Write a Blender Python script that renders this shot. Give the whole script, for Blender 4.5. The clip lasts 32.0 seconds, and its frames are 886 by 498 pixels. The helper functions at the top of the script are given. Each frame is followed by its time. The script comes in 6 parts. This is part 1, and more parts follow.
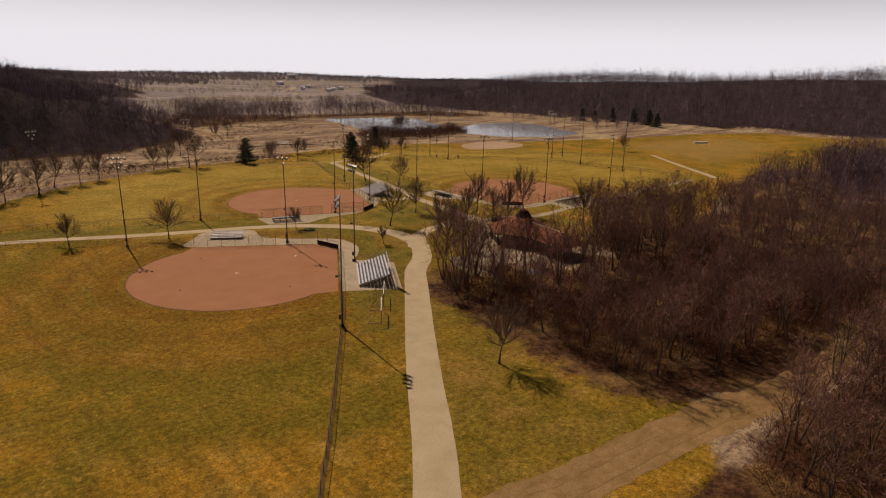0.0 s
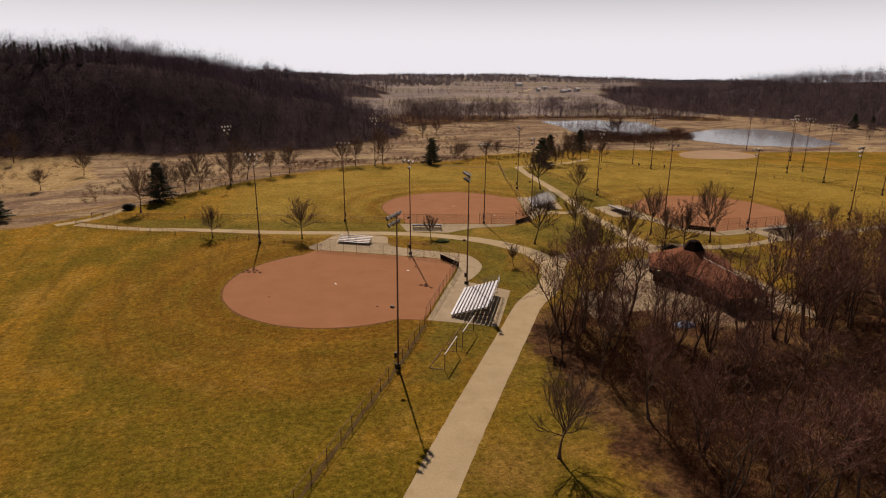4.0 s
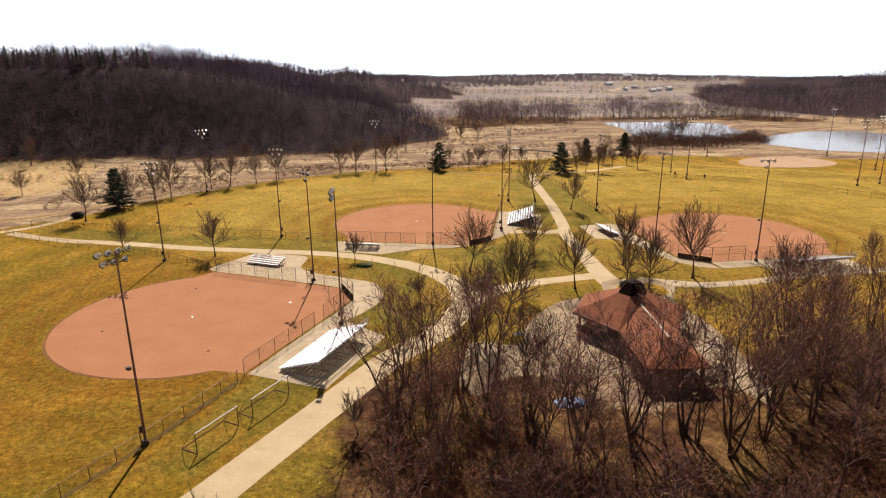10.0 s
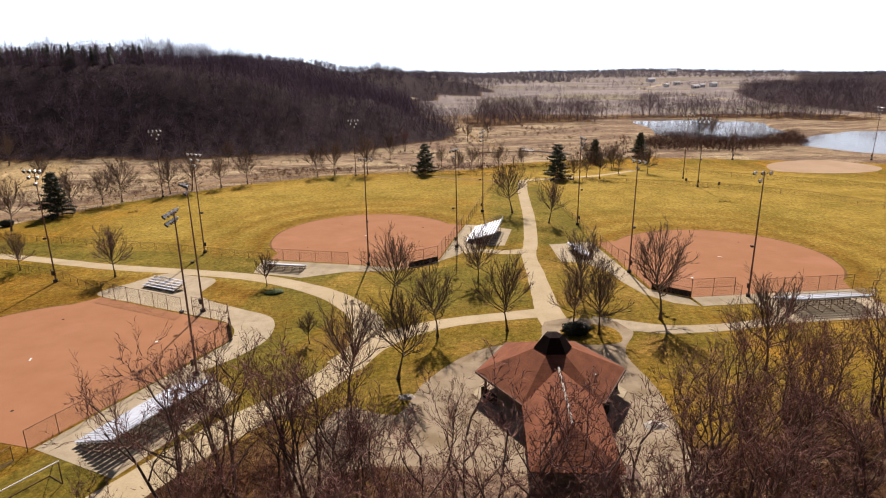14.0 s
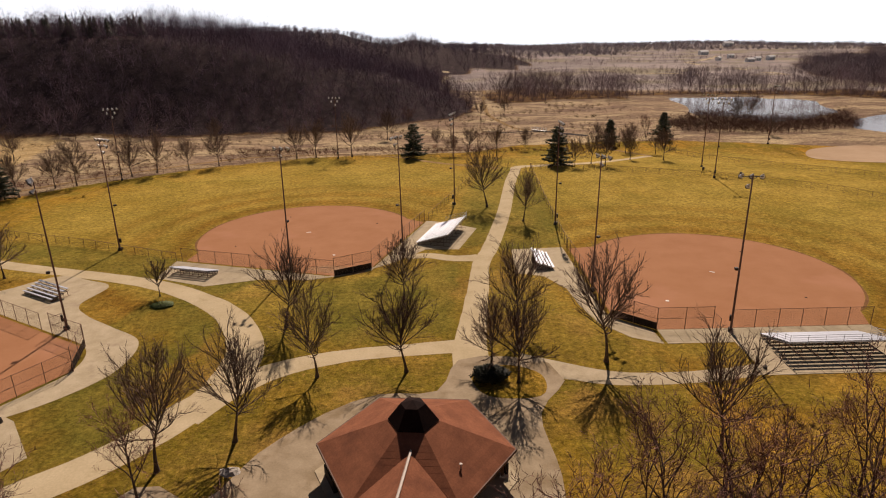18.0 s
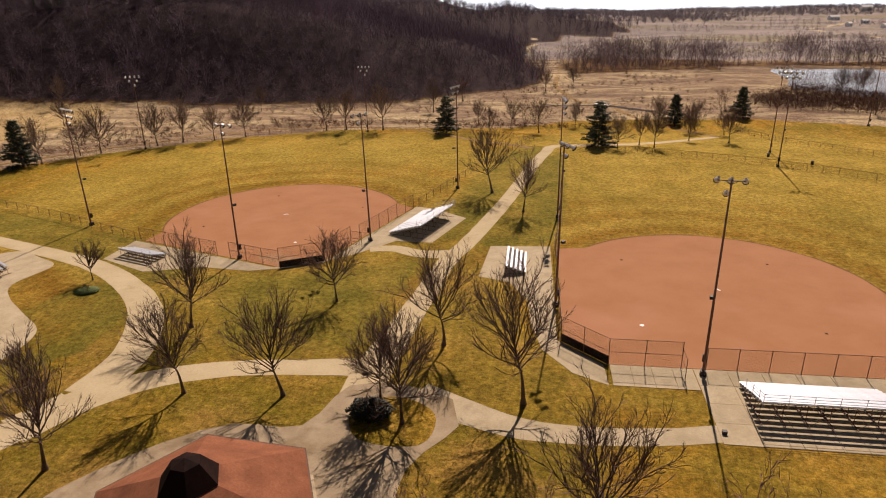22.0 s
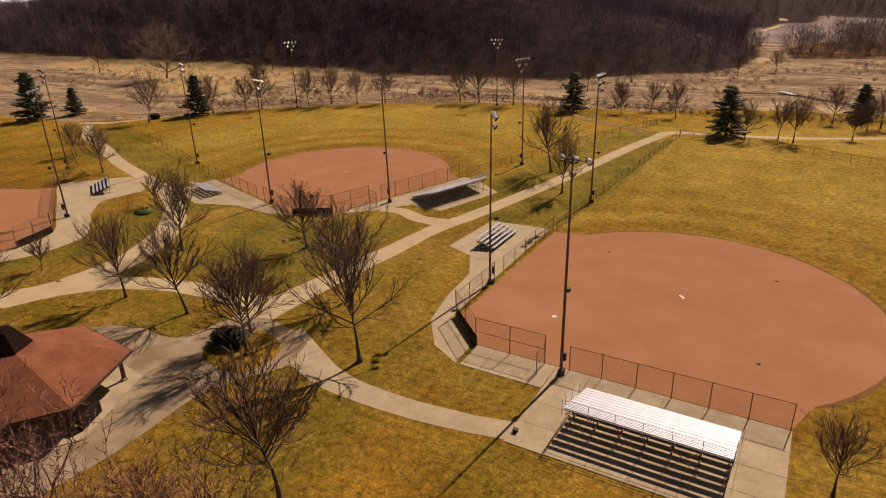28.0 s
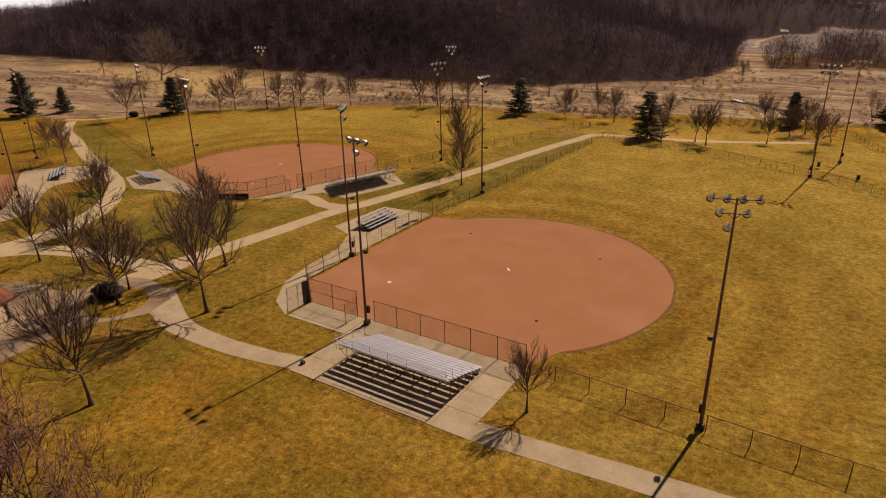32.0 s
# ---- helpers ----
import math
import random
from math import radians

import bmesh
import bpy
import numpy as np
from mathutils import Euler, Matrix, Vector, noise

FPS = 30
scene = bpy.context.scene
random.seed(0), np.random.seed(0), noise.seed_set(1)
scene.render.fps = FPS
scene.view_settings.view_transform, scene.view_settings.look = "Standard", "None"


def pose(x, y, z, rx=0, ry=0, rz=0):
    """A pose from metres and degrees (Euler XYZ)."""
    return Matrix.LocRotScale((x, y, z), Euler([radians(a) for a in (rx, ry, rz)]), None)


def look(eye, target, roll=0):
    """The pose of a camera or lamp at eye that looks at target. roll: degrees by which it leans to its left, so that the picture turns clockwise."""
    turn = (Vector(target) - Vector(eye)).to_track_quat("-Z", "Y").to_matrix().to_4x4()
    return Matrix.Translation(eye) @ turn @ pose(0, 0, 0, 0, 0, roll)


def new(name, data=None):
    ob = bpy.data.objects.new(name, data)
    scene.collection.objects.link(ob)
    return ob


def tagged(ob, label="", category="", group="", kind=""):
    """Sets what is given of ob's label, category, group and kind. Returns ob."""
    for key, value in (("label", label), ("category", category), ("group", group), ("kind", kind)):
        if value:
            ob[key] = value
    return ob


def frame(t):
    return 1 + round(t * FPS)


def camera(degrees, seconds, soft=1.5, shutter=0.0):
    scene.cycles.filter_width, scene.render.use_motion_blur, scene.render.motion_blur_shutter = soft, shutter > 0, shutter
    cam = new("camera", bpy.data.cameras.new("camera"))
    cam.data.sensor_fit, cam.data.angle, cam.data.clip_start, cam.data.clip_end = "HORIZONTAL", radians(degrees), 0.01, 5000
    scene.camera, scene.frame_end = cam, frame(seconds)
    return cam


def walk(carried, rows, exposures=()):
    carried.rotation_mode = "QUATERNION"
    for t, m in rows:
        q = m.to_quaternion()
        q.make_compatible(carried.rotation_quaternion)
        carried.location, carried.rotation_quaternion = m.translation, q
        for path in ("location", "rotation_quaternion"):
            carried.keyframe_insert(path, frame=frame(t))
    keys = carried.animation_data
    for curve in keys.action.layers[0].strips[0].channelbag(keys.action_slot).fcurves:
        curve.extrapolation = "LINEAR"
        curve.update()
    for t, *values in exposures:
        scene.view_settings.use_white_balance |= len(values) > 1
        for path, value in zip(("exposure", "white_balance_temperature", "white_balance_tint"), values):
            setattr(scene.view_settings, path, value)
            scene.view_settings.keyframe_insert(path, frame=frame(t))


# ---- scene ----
cam = camera(70.17, 32.0, 1.1)
ROWS = [
    (0.0, 26.53, 16.24, 39.68, 73.60, -1.30, -40.78),
    (0.5, 30.29, 16.90, 39.58, 73.61, -1.27, -38.83),
    (1.0, 34.01, 17.64, 39.45, 73.59, -1.19, -36.64),
    (1.5, 37.70, 18.47, 39.30, 73.60, -1.15, -34.25),
    (2.0, 41.29, 19.24, 39.13, 73.55, -1.09, -31.05),
    (2.5, 44.94, 20.18, 38.87, 73.52, -0.94, -27.59),
    (3.0, 48.54, 21.03, 38.52, 73.49, -0.78, -24.00),
    (3.5, 52.17, 21.83, 38.29, 73.46, -0.61, -21.03),
    (5.5, 65.98, 25.20, 37.81, 73.43, -0.31, -15.67),
    (6.0, 69.42, 26.18, 37.60, 73.44, -0.21, -14.67),
    (6.5, 72.80, 27.24, 37.42, 73.45, -0.11, -13.94),
    (7.0, 76.13, 28.17, 37.37, 73.47, -0.00, -13.57),
    (7.5, 79.31, 29.08, 37.28, 73.48, 0.09, -13.12),
    (8.0, 82.42, 29.96, 37.20, 73.49, 0.16, -12.60),
    (8.5, 85.60, 30.87, 37.09, 73.47, 0.25, -11.96),
    (9.0, 88.79, 31.97, 36.99, 73.49, 0.33, -11.03),
    (9.5, 91.87, 33.34, 36.76, 73.54, 0.40, -10.34),
    (10.0, 95.01, 34.80, 36.70, 73.55, 0.48, -9.82),
    (10.5, 98.18, 36.50, 36.51, 73.60, 0.53, -9.24),
    (11.0, 101.19, 38.35, 36.37, 73.61, 0.60, -8.68),
    (11.5, 104.05, 40.62, 36.21, 73.62, 0.60, -8.13),
    (12.0, 106.88, 42.76, 36.03, 73.63, 0.67, -7.38),
    (12.5, 109.57, 44.95, 35.89, 73.55, 0.68, -6.71),
    (13.0, 112.21, 47.12, 35.61, 73.52, 0.72, -6.30),
    (13.5, 115.00, 49.41, 35.46, 73.46, 0.77, -5.97),
    (14.0, 117.59, 51.61, 35.51, 73.34, 0.82, -5.72),
    (14.5, 120.20, 53.85, 35.45, 73.18, 0.90, -5.46),
    (16.5, 129.82, 62.49, 35.18, 72.02, 0.84, -4.14),
    (17.0, 132.16, 64.62, 35.14, 71.71, 0.86, -3.50),
    (17.5, 134.54, 66.75, 35.01, 71.40, 0.89, -2.59),
    (18.0, 136.92, 68.81, 34.90, 71.10, 0.92, -1.26),
    (18.5, 139.32, 70.71, 34.77, 70.81, 0.98, 0.16),
    (19.0, 141.67, 72.58, 34.73, 70.45, 1.03, 1.50),
    (19.5, 144.15, 74.41, 34.60, 70.11, 1.09, 3.04),
    (20.0, 146.51, 76.19, 34.48, 69.80, 1.16, 4.31),
    (20.5, 148.88, 77.94, 34.35, 69.47, 1.20, 5.19),
    (21.0, 151.32, 79.69, 34.19, 69.16, 1.22, 6.19),
    (21.5, 153.79, 81.17, 34.04, 68.84, 1.30, 7.18),
    (22.0, 156.24, 82.63, 33.92, 68.54, 1.33, 8.09),
    (22.5, 158.84, 83.97, 33.65, 68.27, 1.38, 9.35),
    (23.0, 161.25, 85.41, 33.50, 68.06, 1.39, 10.66),
    (23.5, 163.66, 86.66, 33.27, 67.88, 1.40, 12.40),
    (24.0, 166.27, 87.73, 33.04, 67.70, 1.46, 14.25),
    (24.5, 168.81, 88.63, 32.81, 67.59, 1.50, 16.30),
    (25.0, 171.44, 89.45, 32.56, 67.48, 1.56, 18.85),
    (25.5, 174.16, 90.19, 32.25, 67.46, 1.60, 21.34),
    (27.5, 185.24, 92.01, 31.64, 67.41, 1.56, 28.44),
    (28.0, 188.15, 92.32, 31.50, 67.43, 1.59, 30.24),
    (28.5, 191.16, 92.58, 31.53, 67.48, 1.56, 31.16),
    (29.0, 194.01, 92.80, 31.62, 67.51, 1.50, 31.46),
    (29.5, 196.86, 92.89, 31.59, 67.53, 1.46, 31.61),
    (30.0, 199.79, 92.92, 31.53, 67.61, 1.39, 31.81),
    (30.5, 202.65, 92.99, 31.51, 67.75, 1.34, 32.00),
    (31.0, 205.47, 93.15, 31.54, 67.89, 1.32, 32.17),
    (31.5, 208.33, 93.29, 31.42, 68.03, 1.27, 32.41),
    (32.0, 211.17, 93.41, 31.38, 68.16, 1.25, 32.66),
]
EXPOSURES = [(0.0, -0.67, 7700, 26), (8.0, -0.55, 7500, 26), (9.0, -0.05, 7300, 24), (10.5, 0.55, 6750, 20), (12.0, 0.95, 6350, 20), (13.5, 0.55, 6350, 20), (14.5, -0.04, 6700, 20), (16.5, -0.56, 7500, 24), (17.5, -0.36, 7400, 24), (19.0, 0.03, 7250, 24), (25.0, -0.07, 7600, 26), (32.0, -0.41, 8350, 30)]
walk(cam, [(t, pose(*p)) for t, *p in ROWS], EXPOSURES)

# ---- world, sun ----
SUN_AZ, SUN_EL = 83.0, 44.0
world = bpy.data.worlds.new("sky")
scene.world = world
world.use_nodes = True
wn, wl = world.node_tree.nodes, world.node_tree.links
sky = wn.new("ShaderNodeTexSky")
sky.sky_type = "NISHITA"
sky.sun_disc = False
sky.sun_elevation, sky.sun_rotation = radians(SUN_EL), radians(90 - SUN_AZ)
sky.air_density, sky.dust_density, sky.ozone_density, sky.altitude = 1.0, 1.2, 1.0, 300
wn["Background"].inputs["Strength"].default_value = 0.0255
# pale haze towards the horizon, the same all round
up = wn.new("ShaderNodeSeparateXYZ")
wl.new(wn.new("ShaderNodeTexCoord").outputs["Generated"], up.inputs[0])
fade = wn.new("ShaderNodeMapRange")
fade.interpolation_type = "SMOOTHSTEP"
fade.inputs["From Min"].default_value, fade.inputs["From Max"].default_value = 0.02, 0.2
fade.inputs["To Min"].default_value, fade.inputs["To Max"].default_value = 1.0, 0.0
wl.new(up.outputs["Z"], fade.inputs["Value"])
haze = wn.new("ShaderNodeMix")
haze.data_type = "RGBA"
haze.inputs[7].default_value = (44.0, 51.5, 58.0, 1)
wl.new(fade.outputs["Result"], haze.inputs[0])
wl.new(sky.outputs["Color"], haze.inputs[6])
wl.new(haze.outputs[2], wn["Background"].inputs["Color"])
sun_data = bpy.data.lights.new("sun", "SUN")
sun_data.energy, sun_data.angle, sun_data.color = 5.0, radians(0.6), (1.0, 0.92, 0.8)
sun = new("sun", sun_data)
sun_way = Vector((math.cos(radians(SUN_AZ)) * math.cos(radians(SUN_EL)), math.sin(radians(SUN_AZ)) * math.cos(radians(SUN_EL)), math.sin(radians(SUN_EL))))
sun.matrix_world = look(sun_way * 300 + Vector((130, 130, 0)), (130, 130, 0))

# ---- materials ----
def surface(name, dark, light, scale, rough=0.85, metal=0.0, fine=None, fine_amount=0.35, bump=0.0, bump_scale=None, local=False, island=0.0, each=0.0, stain=None, stain_scale=0.1, stain_low=0.55, tone=0.0):
    """Two tones mixed by a coarse noise, grained by a finer one, with relief, an optional stain tone and a shift from piece to piece."""
    m = bpy.data.materials.new(name)
    m.use_nodes = True
    n, l = m.node_tree.nodes, m.node_tree.links
    bsdf = n["Principled BSDF"]
    if local:
        place = n.new("ShaderNodeTexCoord").outputs["Object"]
    else:
        place = n.new("ShaderNodeNewGeometry").outputs["Position"]

    def grain(s, detail=4, r=0.6):
        t = n.new("ShaderNodeTexNoise")
        t.inputs["Scale"].default_value, t.inputs["Detail"].default_value, t.inputs["Roughness"].default_value = s, detail, r
        l.new(place, t.inputs["Vector"])
        return t.outputs["Fac"]

    def span(v, a, b):
        r = n.new("ShaderNodeMapRange")
        r.inputs["From Min"].default_value, r.inputs["From Max"].default_value = a, b
        l.new(v, r.inputs["Value"])
        return r.outputs["Result"]

    def blend(f, a, b, kind="MIX"):
        x = n.new("ShaderNodeMix")
        x.data_type, x.blend_type = "RGBA", kind
        for socket, value in ((x.inputs[0], f), (x.inputs[6], a), (x.inputs[7], b)):
            if isinstance(value, bpy.types.NodeSocket):
                l.new(value, socket)
            else:
                socket.default_value = (*value, 1) if isinstance(value, tuple) else value
        return x.outputs[2]

    colour = blend(span(grain(scale), 0.32, 0.68), dark, light)
    if stain:
        colour = blend(span(grain(stain_scale, 3), stain_low, stain_low + 0.16), colour, stain)
    if fine:
        g = span(grain(fine, 3, 0.7), 0.25, 0.75)
        v = n.new("ShaderNodeMapRange")
        v.inputs["To Min"].default_value, v.inputs["To Max"].default_value = 1 - fine_amount, 1 + fine_amount
        l.new(g, v.inputs["Value"])
        h = n.new("ShaderNodeHueSaturation")
        l.new(v.outputs["Result"], h.inputs["Value"])
        l.new(colour, h.inputs["Color"])
        colour = h.outputs["Color"]
    for amount, out in ((island, "Random Per Island"), (each, "Random"), (tone, "Fac")):
        if amount:
            kind = {"Random": "ShaderNodeObjectInfo", "Fac": "ShaderNodeAttribute"}.get(out, "ShaderNodeNewGeometry")
            node = n.new(kind)
            if out == "Fac":
                node.attribute_name = "tone"
            src = node.outputs[out]
            v = n.new("ShaderNodeMapRange")
            v.inputs["To Min"].default_value, v.inputs["To Max"].default_value = 1 - amount, 1 + amount
            l.new(src, v.inputs["Value"])
            h = n.new("ShaderNodeHueSaturation")
            l.new(v.outputs["Result"], h.inputs["Value"])
            l.new(colour, h.inputs["Color"])
            colour = h.outputs["Color"]
    l.new(colour, bsdf.inputs["Base Color"])
    bsdf.inputs["Roughness"].default_value, bsdf.inputs["Metallic"].default_value = rough, metal
    bsdf.inputs["Specular IOR Level"].default_value = 0.1 if rough >= 0.8 else 0.5
    if bump:
        b = n.new("ShaderNodeBump")
        b.inputs["Strength"].default_value, b.inputs["Distance"].default_value = 1.0, bump
        l.new(grain(bump_scale or fine or scale * 4, 3, 0.7), b.inputs["Height"])
        l.new(b.outputs["Normal"], bsdf.inputs["Normal"])
    return m


BARK = surface("bark", (0.09, 0.063, 0.049), (0.18, 0.132, 0.102), 1.5, 0.9, fine=14, bump=0.01, local=True, each=0.25)
PALE_TWIG = surface("pale_twig", (0.2, 0.15, 0.125), (0.33, 0.26, 0.22), 0.5, 0.85, local=True, island=0.3)
TWIG = surface("twig", (0.13, 0.084, 0.066), (0.245, 0.166, 0.132), 0.5, 0.85, local=True, island=0.3, each=0.25)
WOOD_TWIG = surface("woodland_twig", (0.15, 0.075, 0.058), (0.295, 0.16, 0.126), 0.4, 0.85, local=True, island=0.4, each=0.3)
# skylight's purple is put into the hill twigs' colour
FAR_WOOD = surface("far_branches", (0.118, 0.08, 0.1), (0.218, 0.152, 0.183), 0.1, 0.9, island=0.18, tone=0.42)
# paler and greyer again: distance haze put into the twig colour
HAZED_BRANCHES = surface("distant_branches", (0.165, 0.12, 0.132), (0.29, 0.215, 0.228), 0.06, 0.9, island=0.18, tone=0.35)
BRUSH = surface("dry_brush", (0.075, 0.029, 0.019), (0.185, 0.074, 0.04), 0.3, 0.9, island=0.45)
REED = surface("dead_stalks", (0.09, 0.052, 0.033), (0.22, 0.14, 0.08), 0.1, 0.9, island=0.35)
NEEDLE = surface("pine_needles", (0.02, 0.03, 0.016), (0.058, 0.07, 0.032), 1.2, 0.7, local=True, island=0.4)
PATCH_LEAF = surface("juniper_leaf", (0.05, 0.085, 0.014), (0.1, 0.14, 0.028), 2.0, 0.7, local=True, island=0.3)
LEAF = surface("shrub_leaf", (0.008, 0.012, 0.006), (0.026, 0.03, 0.012), 2.0, 0.6, local=True, island=0.4)
CLAY = surface("infield_clay", (0.37, 0.173, 0.086), (0.415, 0.202, 0.106), 0.22, 0.95, fine=7, fine_amount=0.07, bump=0.006, bump_scale=20, stain=(0.45, 0.22, 0.128), stain_scale=0.07, stain_low=0.6)
CLAY_EDGE = surface("clay_lip", (0.17, 0.082, 0.035), (0.25, 0.13, 0.05), 1.2, 0.95, fine=9)
CONCRETE = surface("concrete", (0.39, 0.32, 0.21), (0.49, 0.41, 0.285), 0.5, 0.9, fine=5, fine_amount=0.12, bump=0.003, stain=(0.34, 0.27, 0.19), stain_scale=0.35, stain_low=0.58, each=0.05)
PLAZA = surface("weathered_concrete", (0.29, 0.225, 0.145), (0.4, 0.32, 0.22), 0.4, 0.9, fine=5, fine_amount=0.12, bump=0.003, stain=(0.25, 0.185, 0.11), stain_scale=0.25, stain_low=0.52)
GRAVEL = surface("gravel_path", (0.46, 0.37, 0.228), (0.55, 0.452, 0.292), 0.25, 0.95, fine=4, fine_amount=0.1, bump=0.008, bump_scale=9, stain=(0.43, 0.34, 0.2), stain_scale=0.4, stain_low=0.58)
TRACK = surface("earth_track", (0.22, 0.135, 0.05), (0.35, 0.225, 0.098), 0.45, 0.95, fine=4, fine_amount=0.25, bump=0.03, bump_scale=2.5)
ALU = surface("aluminium", (0.42, 0.46, 0.53), (0.53, 0.57, 0.64), 1.5, 0.55, 0.35, fine=30, fine_amount=0.05, local=True, each=0.04)
# dark copy for foot planks: shade in the gaps between seats, as colour
SHADE_ALU = surface("worn_aluminium", (0.1, 0.095, 0.09), (0.17, 0.16, 0.15), 1.5, 0.9, 0.0, fine=20, fine_amount=0.1, local=True, each=0.08)
STEEL = surface("galvanised_steel", (0.15, 0.078, 0.055), (0.23, 0.125, 0.09), 3.0, 0.6, 0.3, local=True)
POLE = surface("weathered_pole", (0.14, 0.07, 0.053), (0.22, 0.112, 0.084), 0.6, 0.7, 0.1, fine=9, local=True, each=0.12)
LAMP = surface("lamp_housing", (0.6, 0.59, 0.58), (0.78, 0.77, 0.75), 3.0, 0.35, 0.4, local=True)
DARK = surface("dark_metal", (0.025, 0.021, 0.02), (0.05, 0.042, 0.038), 3.0, 0.6, 0.2, local=True)
BOARD = surface("dark_board", (0.016, 0.011, 0.01), (0.035, 0.024, 0.02), 1.0, 0.8)
RUT = surface("wheel_rut", (0.225, 0.135, 0.05), (0.33, 0.21, 0.09), 0.6, 0.95, fine=5, fine_amount=0.25)
DIRT = surface("red_dirt", (0.3, 0.16, 0.08), (0.42, 0.25, 0.15), 0.9, 0.95, fine=5, fine_amount=0.25)
SHINGLE = surface("brown_shingles", (0.2, 0.076, 0.042), (0.28, 0.11, 0.06), 0.6, 0.9, fine=6, fine_amount=0.2, bump=0.012, bump_scale=9, stain=(0.155, 0.06, 0.036), stain_scale=0.28, stain_low=0.56, each=0.06)
CAP = surface("cupola_shingles", (0.011, 0.0045, 0.004), (0.022, 0.009, 0.007), 0.8, 0.85, fine=6)
FLASHING = surface("ridge_flashing", (0.5, 0.44, 0.38), (0.62, 0.55, 0.47), 2.0, 0.6)
TIMBER = surface("stained_timber", (0.09, 0.045, 0.028), (0.15, 0.075, 0.045), 1.5, 0.75, fine=12, local=True)
WHITE = surface("white_rubber", (0.72, 0.7, 0.66), (0.82, 0.8, 0.76), 4.0, 0.6)
TARP = surface("blue_tarp", (0.03, 0.09, 0.22), (0.10, 0.2, 0.36), 2.0, 0.5, stain=(0.3, 0.36, 0.4), stain_scale=3.0)
PAINT = surface("pale_siding", (0.76, 0.75, 0.73), (0.84, 0.83, 0.81), 0.2, 0.7)
STONE = surface("pale_stone", (0.36, 0.33, 0.29), (0.5, 0.46, 0.4), 2.0, 0.9, fine=9)
RED = surface("red_paint", (0.27, 0.03, 0.022), (0.36, 0.055, 0.035), 2.0, 0.6)


def chain_link():
    """Woven wire: thin diagonal strands with open air between."""
    m = bpy.data.materials.new("chain_link")
    m.use_nodes = True
    n, l = m.node_tree.nodes, m.node_tree.links
    bsdf, out = n["Principled BSDF"], n["Material Output"]
    bsdf.inputs["Base Color"].default_value = (0.11, 0.07, 0.052, 1)
    bsdf.inputs["Roughness"].default_value, bsdf.inputs["Metallic"].default_value = 0.6, 0.4
    xyz = n.new("ShaderNodeSeparateXYZ")
    l.new(n.new("ShaderNodeTexCoord").outputs["Object"], xyz.inputs[0])

    def op(kind, a, b=None):
        x = n.new("ShaderNodeMath")
        x.operation = kind
        for i, v in enumerate((a, b)):
            if v is None:
                continue
            if isinstance(v, float):
                x.inputs[i].default_value = v
            else:
                l.new(v, x.inputs[i])
        return x.outputs[0]

    strands = []
    for kind in ("ADD", "SUBTRACT"):
        s = op("MULTIPLY", op(kind, xyz.outputs["X"], xyz.outputs["Z"]), 9.0)
        strands.append(op("LESS_THAN", op("FRACT", s), 0.075))
    clear = n.new("ShaderNodeBsdfTransparent")
    mix = n.new("ShaderNodeMixShader")
    l.new(op("MAXIMUM", *strands), mix.inputs[0])
    l.new(clear.outputs[0], mix.inputs[1])
    l.new(bsdf.outputs[0], mix.inputs[2])
    l.new(mix.outputs[0], out.inputs["Surface"])
    return m


CHAIN = chain_link()


def water_material():
    m = bpy.data.materials.new("pond_water")
    m.use_nodes = True
    n, l = m.node_tree.nodes, m.node_tree.links
    bsdf = n["Principled BSDF"]
    # base colour paled to imitate sky reflected off the ripples
    bsdf.inputs["Base Color"].default_value = (0.34, 0.37, 0.41, 1)
    bsdf.inputs["Roughness"].default_value, bsdf.inputs["IOR"].default_value = 0.08, 1.5
    t = n.new("ShaderNodeTexNoise")
    t.inputs["Scale"].default_value = 0.8
    l.new(n.new("ShaderNodeNewGeometry").outputs["Position"], t.inputs["Vector"])
    b = n.new("ShaderNodeBump")
    b.inputs["Strength"].default_value, b.inputs["Distance"].default_value = 0.6, 0.035
    l.new(t.outputs["Fac"], b.inputs["Height"])
    l.new(b.outputs["Normal"], bsdf.inputs["Normal"])
    return m


WATER = water_material()


